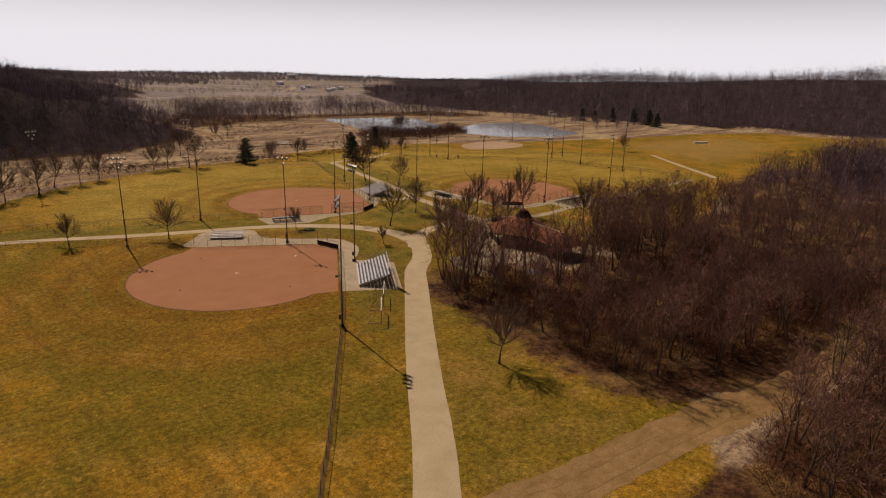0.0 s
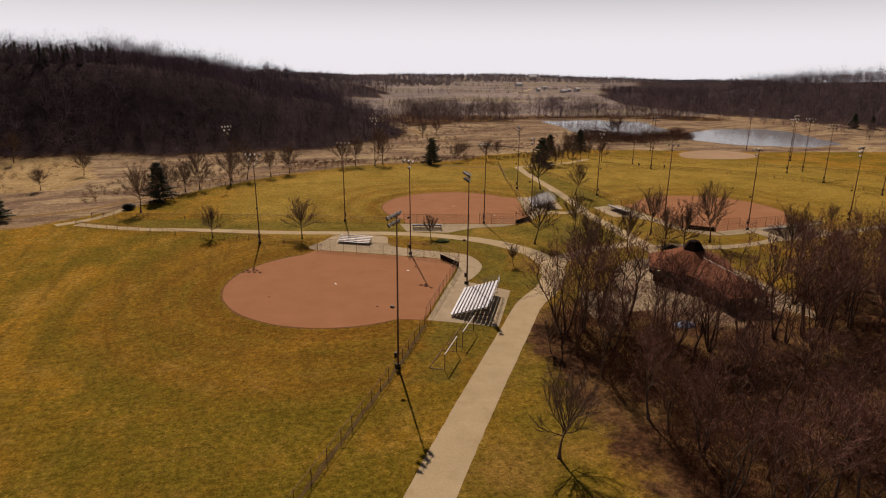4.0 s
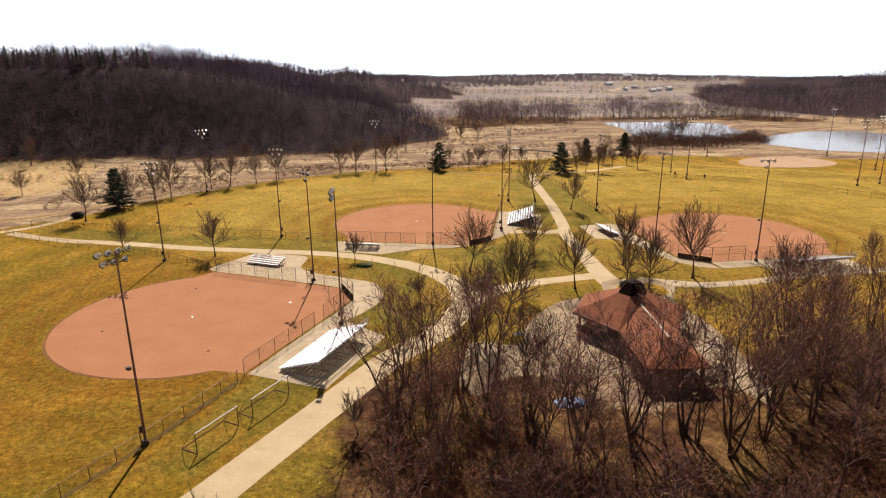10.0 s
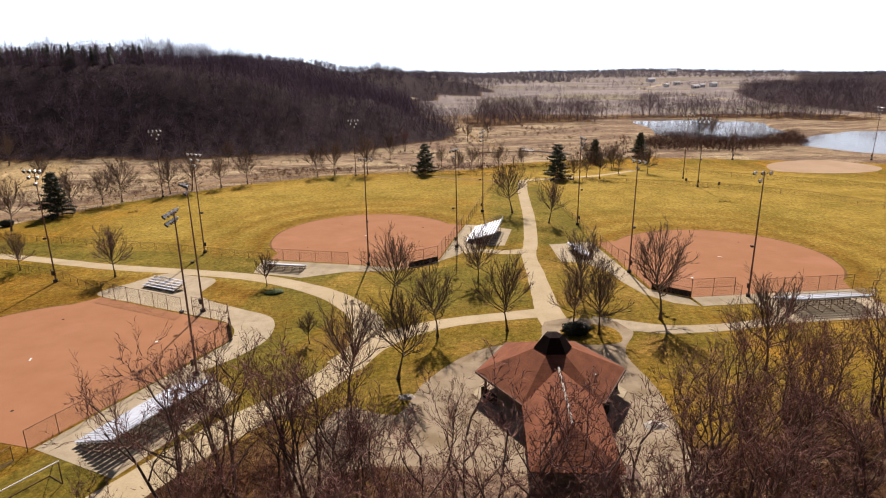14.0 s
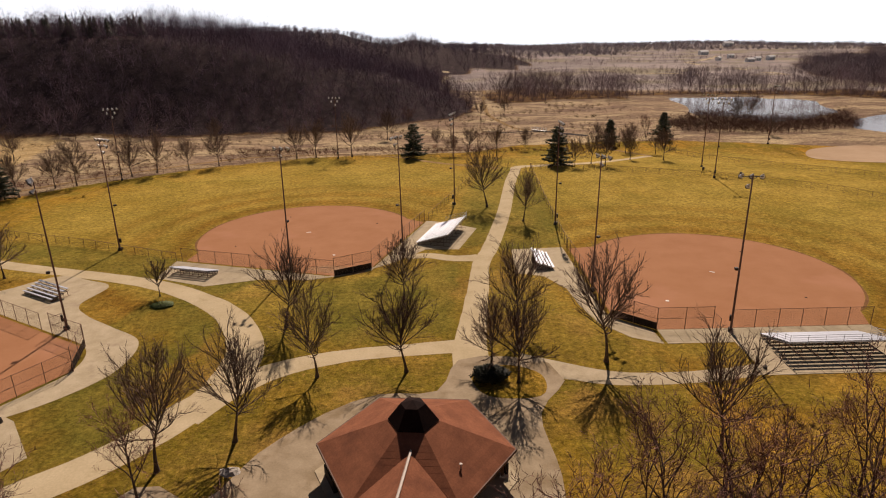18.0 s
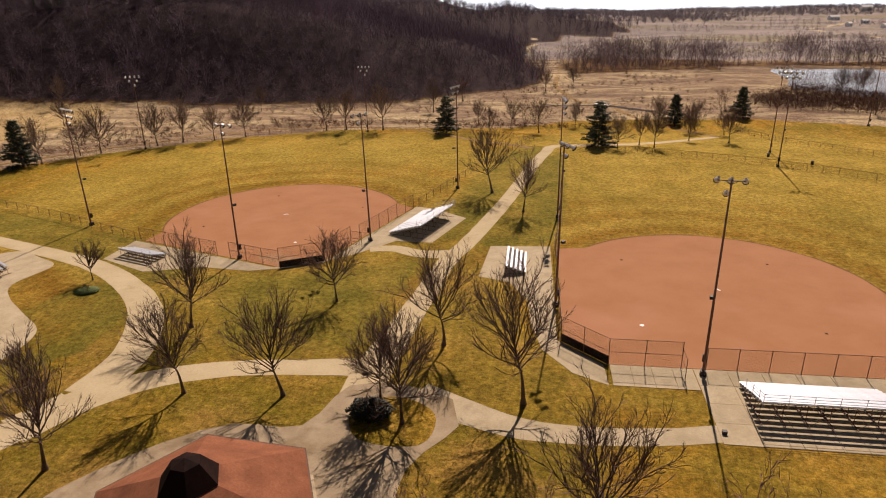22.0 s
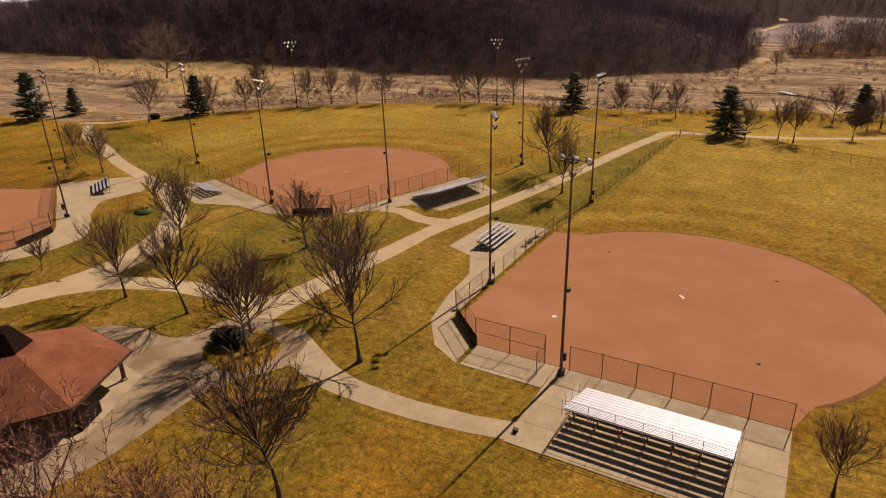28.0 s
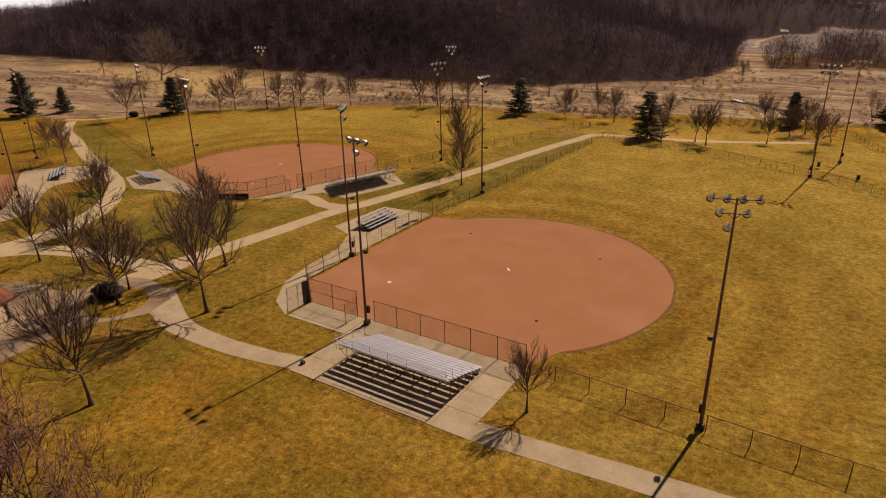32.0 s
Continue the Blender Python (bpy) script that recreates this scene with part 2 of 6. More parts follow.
def turf_material():
    """Dormant mown turf, running into dry meadow, leaf litter and far farmland by the ground's own masks."""
    m = bpy.data.materials.new("turf")
    m.use_nodes = True
    n, l = m.node_tree.nodes, m.node_tree.links
    bsdf = n["Principled BSDF"]
    place = n.new("ShaderNodeNewGeometry").outputs["Position"]

    def grain(s, detail=4, r=0.6, stretch=None, turn=0.0):
        v = place
        if stretch:
            k = n.new("ShaderNodeMapping")
            k.inputs["Scale"].default_value = stretch
            k.inputs["Rotation"].default_value = (0, 0, radians(turn))
            l.new(v, k.inputs["Vector"])
            v = k.outputs[0]
        t = n.new("ShaderNodeTexNoise")
        t.inputs["Scale"].default_value, t.inputs["Detail"].default_value, t.inputs["Roughness"].default_value = s, detail, r
        l.new(v, t.inputs["Vector"])
        return t.outputs["Fac"]

    def span(v, a, b, c=0.0, d=1.0):
        r = n.new("ShaderNodeMapRange")
        for k, value in (("From Min", a), ("From Max", b), ("To Min", c), ("To Max", d)):
            r.inputs[k].default_value = value
        l.new(v, r.inputs["Value"])
        return r.outputs["Result"]

    def blend(f, a, b):
        x = n.new("ShaderNodeMix")
        x.data_type = "RGBA"
        for socket, value in ((x.inputs[0], f), (x.inputs[6], a), (x.inputs[7], b)):
            if isinstance(value, bpy.types.NodeSocket):
                l.new(value, socket)
            else:
                socket.default_value = (*value, 1)
        return x.outputs[2]

    def mask(name, soft):
        """The ground's mask, with a ragged border."""
        a = n.new("ShaderNodeAttribute")
        a.attribute_name = name
        s = n.new("ShaderNodeMath")
        s.operation = "ADD"
        l.new(a.outputs["Fac"], s.inputs[0])
        l.new(span(grain(0.25, 5, 0.7), 0.25, 0.75, -soft, soft), s.inputs[1])
        return span(s.outputs[0], 0.35, 0.65)

    lawn = blend(span(grain(0.05, 5), 0.36, 0.64), (0.4, 0.23, 0.032), (0.24, 0.165, 0.023))
    lawn = blend(span(grain(0.2, 6, 0.7), 0.5, 0.64), lawn, (0.4, 0.27, 0.07))
    lawn = blend(span(grain(0.028, 5, 0.6), 0.5, 0.6, 0.0, 0.45), lawn, (0.2, 0.152, 0.024))
    lawn = blend(span(grain(0.035, 5, 0.65, (1.3, 0.8, 1), 40), 0.54, 0.66, 0.0, 0.4), lawn, (0.43, 0.285, 0.07))
    lawn = blend(span(grain(0.3, 4, 0.6, (1, 0.1, 1), 20), 0.5, 0.62, 0.0, 0.6), lawn, (0.145, 0.105, 0.018))
    lawn = blend(span(grain(0.055, 6, 0.68), 0.48, 0.58, 0.0, 0.8), lawn, (0.165, 0.143, 0.018))
    lawn = blend(span(grain(1.2, 6, 0.85), 0.53, 0.63, 0.0, 0.75), lawn, (0.46, 0.31, 0.085))
    mow = n.new("ShaderNodeAttribute")
    mow.attribute_name = "mow"
    lawn = blend(span(mow.outputs["Fac"], 0.0, 1.0, 0.0, 0.65), lawn, (0.14, 0.124, 0.016))
    pale = n.new("ShaderNodeAttribute")
    pale.attribute_name = "pale"
    lawn = blend(span(pale.outputs["Fac"], 0.0, 1.0, 0.0, 0.6), lawn, (0.34, 0.25, 0.1))
    gold = n.new("ShaderNodeAttribute")
    gold.attribute_name = "gold"
    golden = blend(span(grain(0.07, 5, 0.65), 0.4, 0.6), (0.43, 0.302, 0.066), (0.31, 0.222, 0.042))
    # fine mowing arcs round the first field
    gap = n.new("ShaderNodeVectorMath")
    gap.operation = "DISTANCE"
    gap.inputs[1].default_value = (72.7, 129.3, 0.0)
    l.new(place, gap.inputs[0])
    turns = n.new("ShaderNodeMath")
    turns.operation = "MULTIPLY_ADD"
    turns.inputs[1].default_value = 2.4
    l.new(gap.outputs["Value"], turns.inputs[0])
    l.new(span(grain(0.12, 3), 0.3, 0.7, -2.2, 2.2), turns.inputs[2])
    wave = n.new("ShaderNodeMath")
    wave.operation = "SINE"
    l.new(turns.outputs[0], wave.inputs[0])
    near = n.new("ShaderNodeMath")
    near.operation = "MULTIPLY"
    l.new(span(wave.outputs[0], -0.4, 0.9), near.inputs[0])
    l.new(span(gap.outputs["Value"], 52.0, 24.0, 0.0, 0.5), near.inputs[1])
    lawn = blend(near.outputs[0], lawn, (0.2, 0.108, 0.017))
    ring = n.new("ShaderNodeAttribute")
    ring.attribute_name = "ring"
    lawn = blend(span(ring.outputs["Fac"], 0.0, 1.0, 0.0, 0.72), lawn, (0.19, 0.098, 0.017))
    worn = blend(span(grain(0.08, 5, 0.65), 0.38, 0.52), (0.3, 0.2, 0.06), (0.165, 0.142, 0.023))
    worn = blend(span(grain(2.2, 4, 0.8), 0.54, 0.64, 0.0, 0.7), worn, (0.33, 0.21, 0.085))
    patchy = n.new("ShaderNodeMath")
    patchy.operation = "MULTIPLY"
    l.new(mask("worn", 0.4), patchy.inputs[0])
    l.new(span(grain(0.06, 4), 0.35, 0.6, 0.3, 0.85), patchy.inputs[1])
    lawn = blend(patchy.outputs[0], lawn, worn)
    lawn = blend(span(grain(3.4, 3, 0.65), 0.56, 0.66, 0.0, 0.32), lawn, (0.46, 0.325, 0.09))
    lawn = blend(span(grain(3.0, 3, 0.65), 0.45, 0.36, 0.0, 0.55), lawn, (0.1, 0.075, 0.013))
    tint = n.new("ShaderNodeMix")
    tint.data_type, tint.blend_type = "RGBA", "MULTIPLY"
    tint.inputs[0].default_value, tint.inputs[7].default_value = 1.0, (1.035, 0.935, 0.79, 1)
    l.new(lawn, tint.inputs[6])
    lawn = tint.outputs[2]
    lawn = blend(span(gold.outputs["Fac"], 0.0, 1.0, 0.0, 0.75), lawn, golden)
    verdure = blend(span(grain(0.15, 5, 0.65), 0.4, 0.6), (0.2, 0.16, 0.03), (0.125, 0.115, 0.02))
    patch = n.new("ShaderNodeMath")
    patch.operation = "MULTIPLY"
    l.new(mask("green", 0.3), patch.inputs[0])
    l.new(span(grain(0.09, 4), 0.35, 0.6, 0.35, 0.85), patch.inputs[1])
    lawn = blend(patch.outputs[0], lawn, verdure)
    meadow = blend(span(grain(0.04, 5), 0.4, 0.62), (0.48, 0.375, 0.225), (0.335, 0.24, 0.15))
    meadow = blend(span(grain(0.09, 6, 0.75, (0.7, 1.3, 1), 15), 0.5, 0.6, 0.0, 0.7), meadow, (0.14, 0.088, 0.066))
    meadow = blend(span(grain(0.03, 5, 0.65, (0.6, 1.8, 1), 12), 0.5, 0.6, 0.0, 0.55), meadow, (0.225, 0.145, 0.108))
    meadow = blend(span(grain(0.05, 6, 0.75, (0.35, 1.6, 1), -12), 0.5, 0.56, 0.0, 0.7), meadow, (0.16, 0.1, 0.076))
    meadow = blend(span(grain(0.5, 5, 0.7), 0.56, 0.68, 0.0, 0.75), meadow, (0.42, 0.315, 0.185))
    straw = blend(span(grain(0.12, 5, 0.7), 0.4, 0.64), (0.5, 0.37, 0.19), (0.37, 0.255, 0.12))
    meadow = blend(mask("straw", 0.4), meadow, straw)
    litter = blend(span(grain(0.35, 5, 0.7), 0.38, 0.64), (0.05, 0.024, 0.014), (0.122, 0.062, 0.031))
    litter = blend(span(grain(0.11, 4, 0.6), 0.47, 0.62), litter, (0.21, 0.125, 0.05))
    # bare fields, paled and greyed with haze put into their colour
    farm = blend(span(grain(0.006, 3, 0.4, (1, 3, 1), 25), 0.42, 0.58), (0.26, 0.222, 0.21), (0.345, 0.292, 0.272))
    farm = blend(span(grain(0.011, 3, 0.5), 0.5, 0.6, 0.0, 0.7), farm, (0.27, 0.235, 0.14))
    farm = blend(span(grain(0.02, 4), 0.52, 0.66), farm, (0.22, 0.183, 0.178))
    colour = blend(mask("meadow", 0.3), lawn, meadow)
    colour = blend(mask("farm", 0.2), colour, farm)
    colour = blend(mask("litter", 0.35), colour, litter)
    # leaf litter under hill trees, with the shade between trunks put into its colour
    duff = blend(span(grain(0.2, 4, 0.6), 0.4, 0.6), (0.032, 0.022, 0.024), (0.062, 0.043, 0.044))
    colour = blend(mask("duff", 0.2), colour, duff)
    for size, low, high in ((4.5, 0.66, 1.34), (1.4, 0.6, 1.4), (0.35, 0.82, 1.18)):
        h = n.new("ShaderNodeHueSaturation")
        l.new(span(grain(size, 4, 0.75), 0.32, 0.68, low, high), h.inputs["Value"])
        l.new(colour, h.inputs["Color"])
        colour = h.outputs["Color"]
    l.new(h.outputs["Color"], bsdf.inputs["Base Color"])
    bsdf.inputs["Roughness"].default_value = 0.95
    bsdf.inputs["Specular IOR Level"].default_value = 0.03
    b = n.new("ShaderNodeBump")
    b.inputs["Strength"].default_value, b.inputs["Distance"].default_value = 1.0, 0.12
    l.new(grain(3.2, 6, 0.85), b.inputs["Height"])
    l.new(b.outputs["Normal"], bsdf.inputs["Normal"])
    return m


TURF = turf_material()

# ---- building helpers ----
class Shape:
    """Points and faces that become one mesh."""

    def __init__(self):
        self.v, self.f = [], []

    def add(self, points, faces):
        k = len(self.v)
        self.v += [tuple(p) for p in points]
        self.f += [tuple(i + k for i in f) for f in faces]
        return self

    def box(self, centre, size, turn=None):
        x, y, z = (s / 2 for s in size)
        pts = [Vector((a * x, b * y, c * z)) for a in (-1, 1) for b in (-1, 1) for c in (-1, 1)]
        if turn:
            pts = [turn @ p for p in pts]
        c = Vector(centre)
        return self.add([p + c for p in pts], [(0, 1, 3, 2), (4, 6, 7, 5), (0, 4, 5, 1), (2, 3, 7, 6), (0, 2, 6, 4), (1, 5, 7, 3)])

    def tube(self, a, b, r0, r1=None, sides=6, caps=True):
        a, b = Vector(a), Vector(b)
        r1 = r0 if r1 is None else r1
        q = (b - a).to_track_quat("Z", "Y")
        pts = []
        for p, r in ((a, r0), (b, r1)):
            for i in range(sides):
                w = 2 * math.pi * (i + 0.5) / sides
                pts.append(p + q @ Vector((r * math.cos(w), r * math.sin(w), 0)))
        fs = [(i, (i + 1) % sides, sides + (i + 1) % sides, sides + i) for i in range(sides)]
        if caps:
            fs += [tuple(range(sides - 1, -1, -1)), tuple(range(sides, 2 * sides))]
        return self.add(pts, fs)

    def slab(self, ring, z0, z1):
        """An upright prism on a ring of (x, y)."""
        k = len(ring)
        pts = [(x, y, z0) for x, y in ring] + [(x, y, z1) for x, y in ring]
        return self.add(pts, [tuple(range(k - 1, -1, -1)), tuple(range(k, 2 * k))] + [(i, (i + 1) % k, k + (i + 1) % k, k + i) for i in range(k)])

    def mesh(self, name, material, smooth=False):
        me = bpy.data.meshes.new(name)
        me.from_pydata(self.v, [], self.f)
        me.materials.append(material)
        if smooth:
            me.polygons.foreach_set("use_smooth", [True] * len(me.polygons))
        me.update()
        return me


def array_mesh(name, verts, faces, material):
    """A mesh from an array of points and an array of triangles."""
    me = bpy.data.meshes.new(name)
    me.vertices.add(len(verts))
    me.vertices.foreach_set("co", np.asarray(verts, np.float32).ravel())
    k = faces.shape[1]
    me.loops.add(faces.size)
    me.loops.foreach_set("vertex_index", faces.astype(np.int32).ravel())
    me.polygons.add(len(faces))
    me.polygons.foreach_set("loop_start", np.arange(0, faces.size, k, dtype=np.int32))
    me.materials.append(material)
    me.update(calc_edges=True)
    return me


def part(name, shape, material, parent, label="", smooth=False, at=None):
    """One mesh object under a thing or a part."""
    me = shape if isinstance(shape, bpy.types.Mesh) else shape.mesh(name, material, smooth)
    ob = new(name, me)
    ob.parent = parent
    if at is not None:
        ob.matrix_local = at
    if label:
        tagged(ob, label)
    return ob


def thing(name, m, label, category, group="", kind=""):
    ob = new(name)
    ob.empty_display_size = 0.3
    ob.matrix_world = m
    return tagged(ob, label, category, group, kind)


def solid(name, shape, material, label, category="", group="", kind="", smooth=False):
    me = shape if isinstance(shape, bpy.types.Mesh) else shape.mesh(name, material, smooth)
    return tagged(new(name, me), label, category, group, kind)


def smooth_line(points, step=1.5, closed=False):
    """A Catmull-Rom curve through points of the plan."""
    p = [np.array(q, float) for q in points]
    n = len(p)
    out = []
    for i in range(n if closed else n - 1):
        a, b, c, d = (p[(i + k) % n] if closed else p[min(max(i + k, 0), n - 1)] for k in (-1, 0, 1, 2))
        count = max(1, int(np.hypot(*(c - b)) / step))
        for j in range(count):
            t = j / count
            out.append(0.5 * (2 * b + (c - a) * t + (2 * a - 5 * b + 4 * c - d) * t * t + (3 * b - a - 3 * c + d) * t ** 3))
    if not closed:
        out.append(p[-1])
    return np.array(out)


def ribbon(points, widths, z, lift=0.03, step=1.5, ragged=0.0):
    """A paved strip with raised edges along a line of the plan; z gives the ground's height."""
    line = smooth_line(points, step)
    n = len(line)
    w = np.interp(np.linspace(0, 1, n), np.linspace(0, 1, len(widths)), widths) / 2
    way = np.gradient(line, axis=0)
    side = np.stack([-way[:, 1], way[:, 0]], 1) / np.linalg.norm(way, axis=1)[:, None]
    s = Shape()
    rows = []
    for i in range(n):
        j0, j1 = (ragged * noise.noise(Vector((line[i][0] * 0.5, line[i][1] * 0.5, k))) for k in (0.0, 9.0))
        l_, r_ = line[i] + side[i] * (w[i] + j0), line[i] - side[i] * (w[i] + j1)
        rows.append([(*l_, z(*l_) - 0.1), (*l_, z(*l_) + lift), (*line[i], z(*line[i]) + lift + 0.006), (*r_, z(*r_) + lift), (*r_, z(*r_) - 0.1)])
    s.v = [p for r in rows for p in r]
    s.f = [(5 * i + k + 1, 5 * i + k, 5 * i + 5 + k, 5 * i + 6 + k) for i in range(n - 1) for k in range(4)]
    return s


def inside(poly, x, y):
    """Which of the places (arrays) lie in a polygon of the plan."""
    x, y = np.asarray(x, float), np.asarray(y, float)
    res = np.zeros(x.shape, bool)
    for (x0, y0), (x1, y1) in zip(poly, poly[1:] + poly[:1]):
        if y0 != y1:
            res ^= ((y0 > y) != (y1 > y)) & (x < (x1 - x0) * (y - y0) / (y1 - y0) + x0)
    return res


def depth_in(poly, x, y):
    """How far inside a polygon the places lie; negative outside."""
    x, y = np.asarray(x, float), np.asarray(y, float)
    best = np.full(x.shape, 1e9)
    for (x0, y0), (x1, y1) in zip(poly, poly[1:] + poly[:1]):
        dx, dy = x1 - x0, y1 - y0
        t = np.clip(((x - x0) * dx + (y - y0) * dy) / (dx * dx + dy * dy), 0, 1)
        best = np.minimum(best, np.hypot(x - x0 - t * dx, y - y0 - t * dy))
    return np.where(inside(poly, x, y), best, -best)


def ramp(v, a, b):
    t = np.clip((np.asarray(v, float) - a) / (b - a), 0, 1)
    return t * t * (3 - 2 * t)

# ---- the ground ----
HILL = [(-1500, 480), (-600, 360), (-314, 308), (-176, 301), (-54, 302), (32, 304), (97, 322), (142, 352), (160, 388), (160, 440), (148, 500), (140, 560), (138, 620), (165, 680), (225, 730), (262, 820), (180, 950), (-200, 1200), (-1500, 1500)]
RIDGE = [(560, -900), (530, -100), (522, 120), (505, 225), (478, 300), (458, 380), (440, 470), (440, 560), (500, 720), (700, 1000), (1500, 1700), (3000, 1700), (3000, -900)]
POND_A = [(278, 447), (312, 449), (345, 416), (333, 376), (308, 346), (283, 342), (264, 368), (273, 412)]
POND_B = [(300, 312), (320, 342), (362, 364), (398, 358), (390, 314), (372, 280), (346, 272), (316, 292)]
WOOD = [(99, 101), (98.5, 92), (97, 83), (96, 76), (95.5, 68), (94.5, 58), (99.5, 51.5), (114, 48.2), (130, 45.5), (150, 43), (200, 38), (330, 32), (345, 95), (300, 122), (250, 116), (215, 92), (186, 98), (162, 104), (151, 101), (146.5, 97), (142, 90), (126, 86.5), (119, 91), (113.5, 100), (108, 104), (103, 103)]
WORN = [(60, 45), (98, 52), (102, 100), (152, 98), (165, 112), (163, 136), (156, 142), (152, 156), (162, 172), (163, 236), (153, 240), (140, 186), (128, 150), (114, 158), (98, 166), (60, 178), (30, 190), (34, 180), (70, 164), (100, 150), (108, 138), (100, 112), (86, 98)]
STRAW = [(-160, 322), (-60, 318), (5, 300), (16, 254), (9, 236), (-12, 240), (-60, 262), (-160, 280)]
SCRUB = [(70, 41), (92, 38), (100, 40), (114, 38), (128, 37.5), (150, 41), (320, 31), (320, -40), (66, -40), (60, 15), (62, 36)]
MOWN = [(-500, -200), (66, -200), (82, 36), (98, 50), (103, 80), (104, 100), (112, 106), (150, 100), (190, 96), (250, 118), (300, 124), (345, 100), (505, 90), (500, 205), (440, 232), (375, 242), (300, 262), (262, 278), (224, 292), (200, 292), (166, 288), (148, 270), (128, 266), (100, 258), (75, 247), (48, 226), (30, 204), (10, 190), (-60, 186), (-500, 250)]


def land(x, y):
    """The ground's height."""
    x, y = np.asarray(x, float), np.asarray(y, float)
    z = -2.6 * ramp(0.35 * (x - 150) + (y - 236), 0, 60)
    d = depth_in(HILL, x, y)
    crest = 38.5 - 12 * ramp(x, 0, 90) - 7 * ramp(x, 50, 105) - 6 * ramp(x, 110, 165) - 4 * ramp(-x, 40, 150) - 14 * ramp(-x, 150, 400) - 15 * ramp(x, -120, 20) * ramp(y, 430, 560) + 10 * ramp(x, 60, 120) * ramp(y, 640, 740)
    z = z + ramp(d, -8, 62) * crest
    d = depth_in(RIDGE, x, y)
    z = z + ramp(d, -20, 190) * (40 + 2 * np.sin(x * 0.006) + 3 * np.sin(y * 0.011 + 1) - 10 * ramp(y, 150, 380) - 7 * ramp(y, 430, 540) - 24 * ramp(y, 520, 700))
    far = np.hypot(x - 100, y - 50)
    z = z + ramp(far, 1300, 2000) * (-9 + 7 * np.sin(x * 0.0031 + 0.6) + 4 * np.sin(x * 0.0083 + y * 0.002)) * ramp(y, 200, 900) - 100 * ramp(far, 1500, 4400)
    z = z + 9 * ramp(y + 0.1 * x, 1150, 1420) * (0.75 + 0.2 * np.sin(x * 0.0105) + 0.15 * np.sin(x * 0.027 + 1.0)) * ramp(x, -300, 200)
    z = z + 20 * np.exp(-((x - 110) / 230) ** 2 - ((y - 1020) / 190) ** 2)
    for pond in (POND_A, POND_B):
        z = z - 1.6 * ramp(depth_in(pond, x, y), -4, 5)
    rough = ramp(-depth_in(MOWN, x, y), 0, 30)
    return z + rough * (0.35 * np.sin(x * 0.11 + 1.3 * np.sin(y * 0.07)) + 0.3 * np.sin(y * 0.13 + 1.1 * np.sin(x * 0.06)))


def height(x, y):
    return float(land(np.array([x]), np.array([y]))[0])


def grid_lines(lo, hi, fine_lo, fine_hi, step):
    mid = list(np.arange(fine_lo, fine_hi + 0.1, step))
    up, d = [], step
    while (up[-1] if up else fine_hi) < hi:
        d *= 1.13
        up.append((up[-1] if up else fine_hi) + d)
    down, d = [], step
    while (down[-1] if down else fine_lo) > lo:
        d *= 1.13
        down.append((down[-1] if down else fine_lo) - d)
    return np.array(down[::-1] + mid + up)


gx, gy = grid_lines(-4200, 4600, -60, 350, 2.5), grid_lines(-2500, 4700, -20, 350, 2.5)
GX, GY = np.meshgrid(gx, gy)
flat_x, flat_y = GX.ravel(), GY.ravel()
nx, ny = len(gx), len(gy)
corner = (np.arange(ny - 1)[:, None] * nx + np.arange(nx - 1)[None, :]).ravel()
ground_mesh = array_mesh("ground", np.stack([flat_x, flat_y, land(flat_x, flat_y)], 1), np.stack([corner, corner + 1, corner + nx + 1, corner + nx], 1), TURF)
ground_mesh.polygons.foreach_set("use_smooth", np.ones(len(corner), bool))
FAR_HILLS = [[(150, 1230), (300, 1110), (420, 1130), (520, 1210), (640, 1180), (760, 1130), (900, 1180), (1400, 1300), (1400, 1620), (-100, 1640)], [(1400, 1300), (2000, 1000), (2100, 1100), (1500, 1640)], [(-300, 1000), (60, 850), (280, 880), (420, 1000), (400, 1160), (-100, 1200)]]
TREE_LINE = [(166, 470), (176, 425), (200, 432), (225, 445), (250, 432), (250, 450), (280, 452), (330, 450), (380, 420), (410, 400), (425, 420), (400, 470), (330, 480), (270, 480), (230, 505), (200, 530)]
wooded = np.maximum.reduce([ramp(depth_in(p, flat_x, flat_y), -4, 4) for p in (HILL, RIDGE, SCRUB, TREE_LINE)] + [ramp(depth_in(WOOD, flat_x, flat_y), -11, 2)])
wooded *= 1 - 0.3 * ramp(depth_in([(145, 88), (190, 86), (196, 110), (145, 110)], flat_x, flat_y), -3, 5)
rings, mow = np.zeros(len(flat_x)), np.zeros(len(flat_x))
gold = np.maximum(ramp(-np.hypot(flat_x - 110, flat_y - 198), -66, -44), ramp(-np.hypot(flat_x - 205, flat_y - 195), -90, -60))
GREENS = [[(112, 159), (98, 167), (60, 181), (27, 194), (24, 190), (38, 181), (62, 171), (95, 159), (106, 151)], [(140, 172), (146, 172), (152, 196), (160, 237), (153, 240), (143, 205)], [(148, 170), (158.5, 170), (162, 190), (163, 232), (158, 226), (152, 194)], [(113, 156), (124, 137), (139, 138), (141, 164), (132, 160), (122, 157)], [(98, 154), (108, 146), (110, 138), (104, 126), (112, 122), (104, 112), (92, 104), (80, 88), (74, 90), (84, 106)]]
PALE = [(300, 150), (330, 215), (394, 222), (440, 200), (400, 165), (340, 150)]
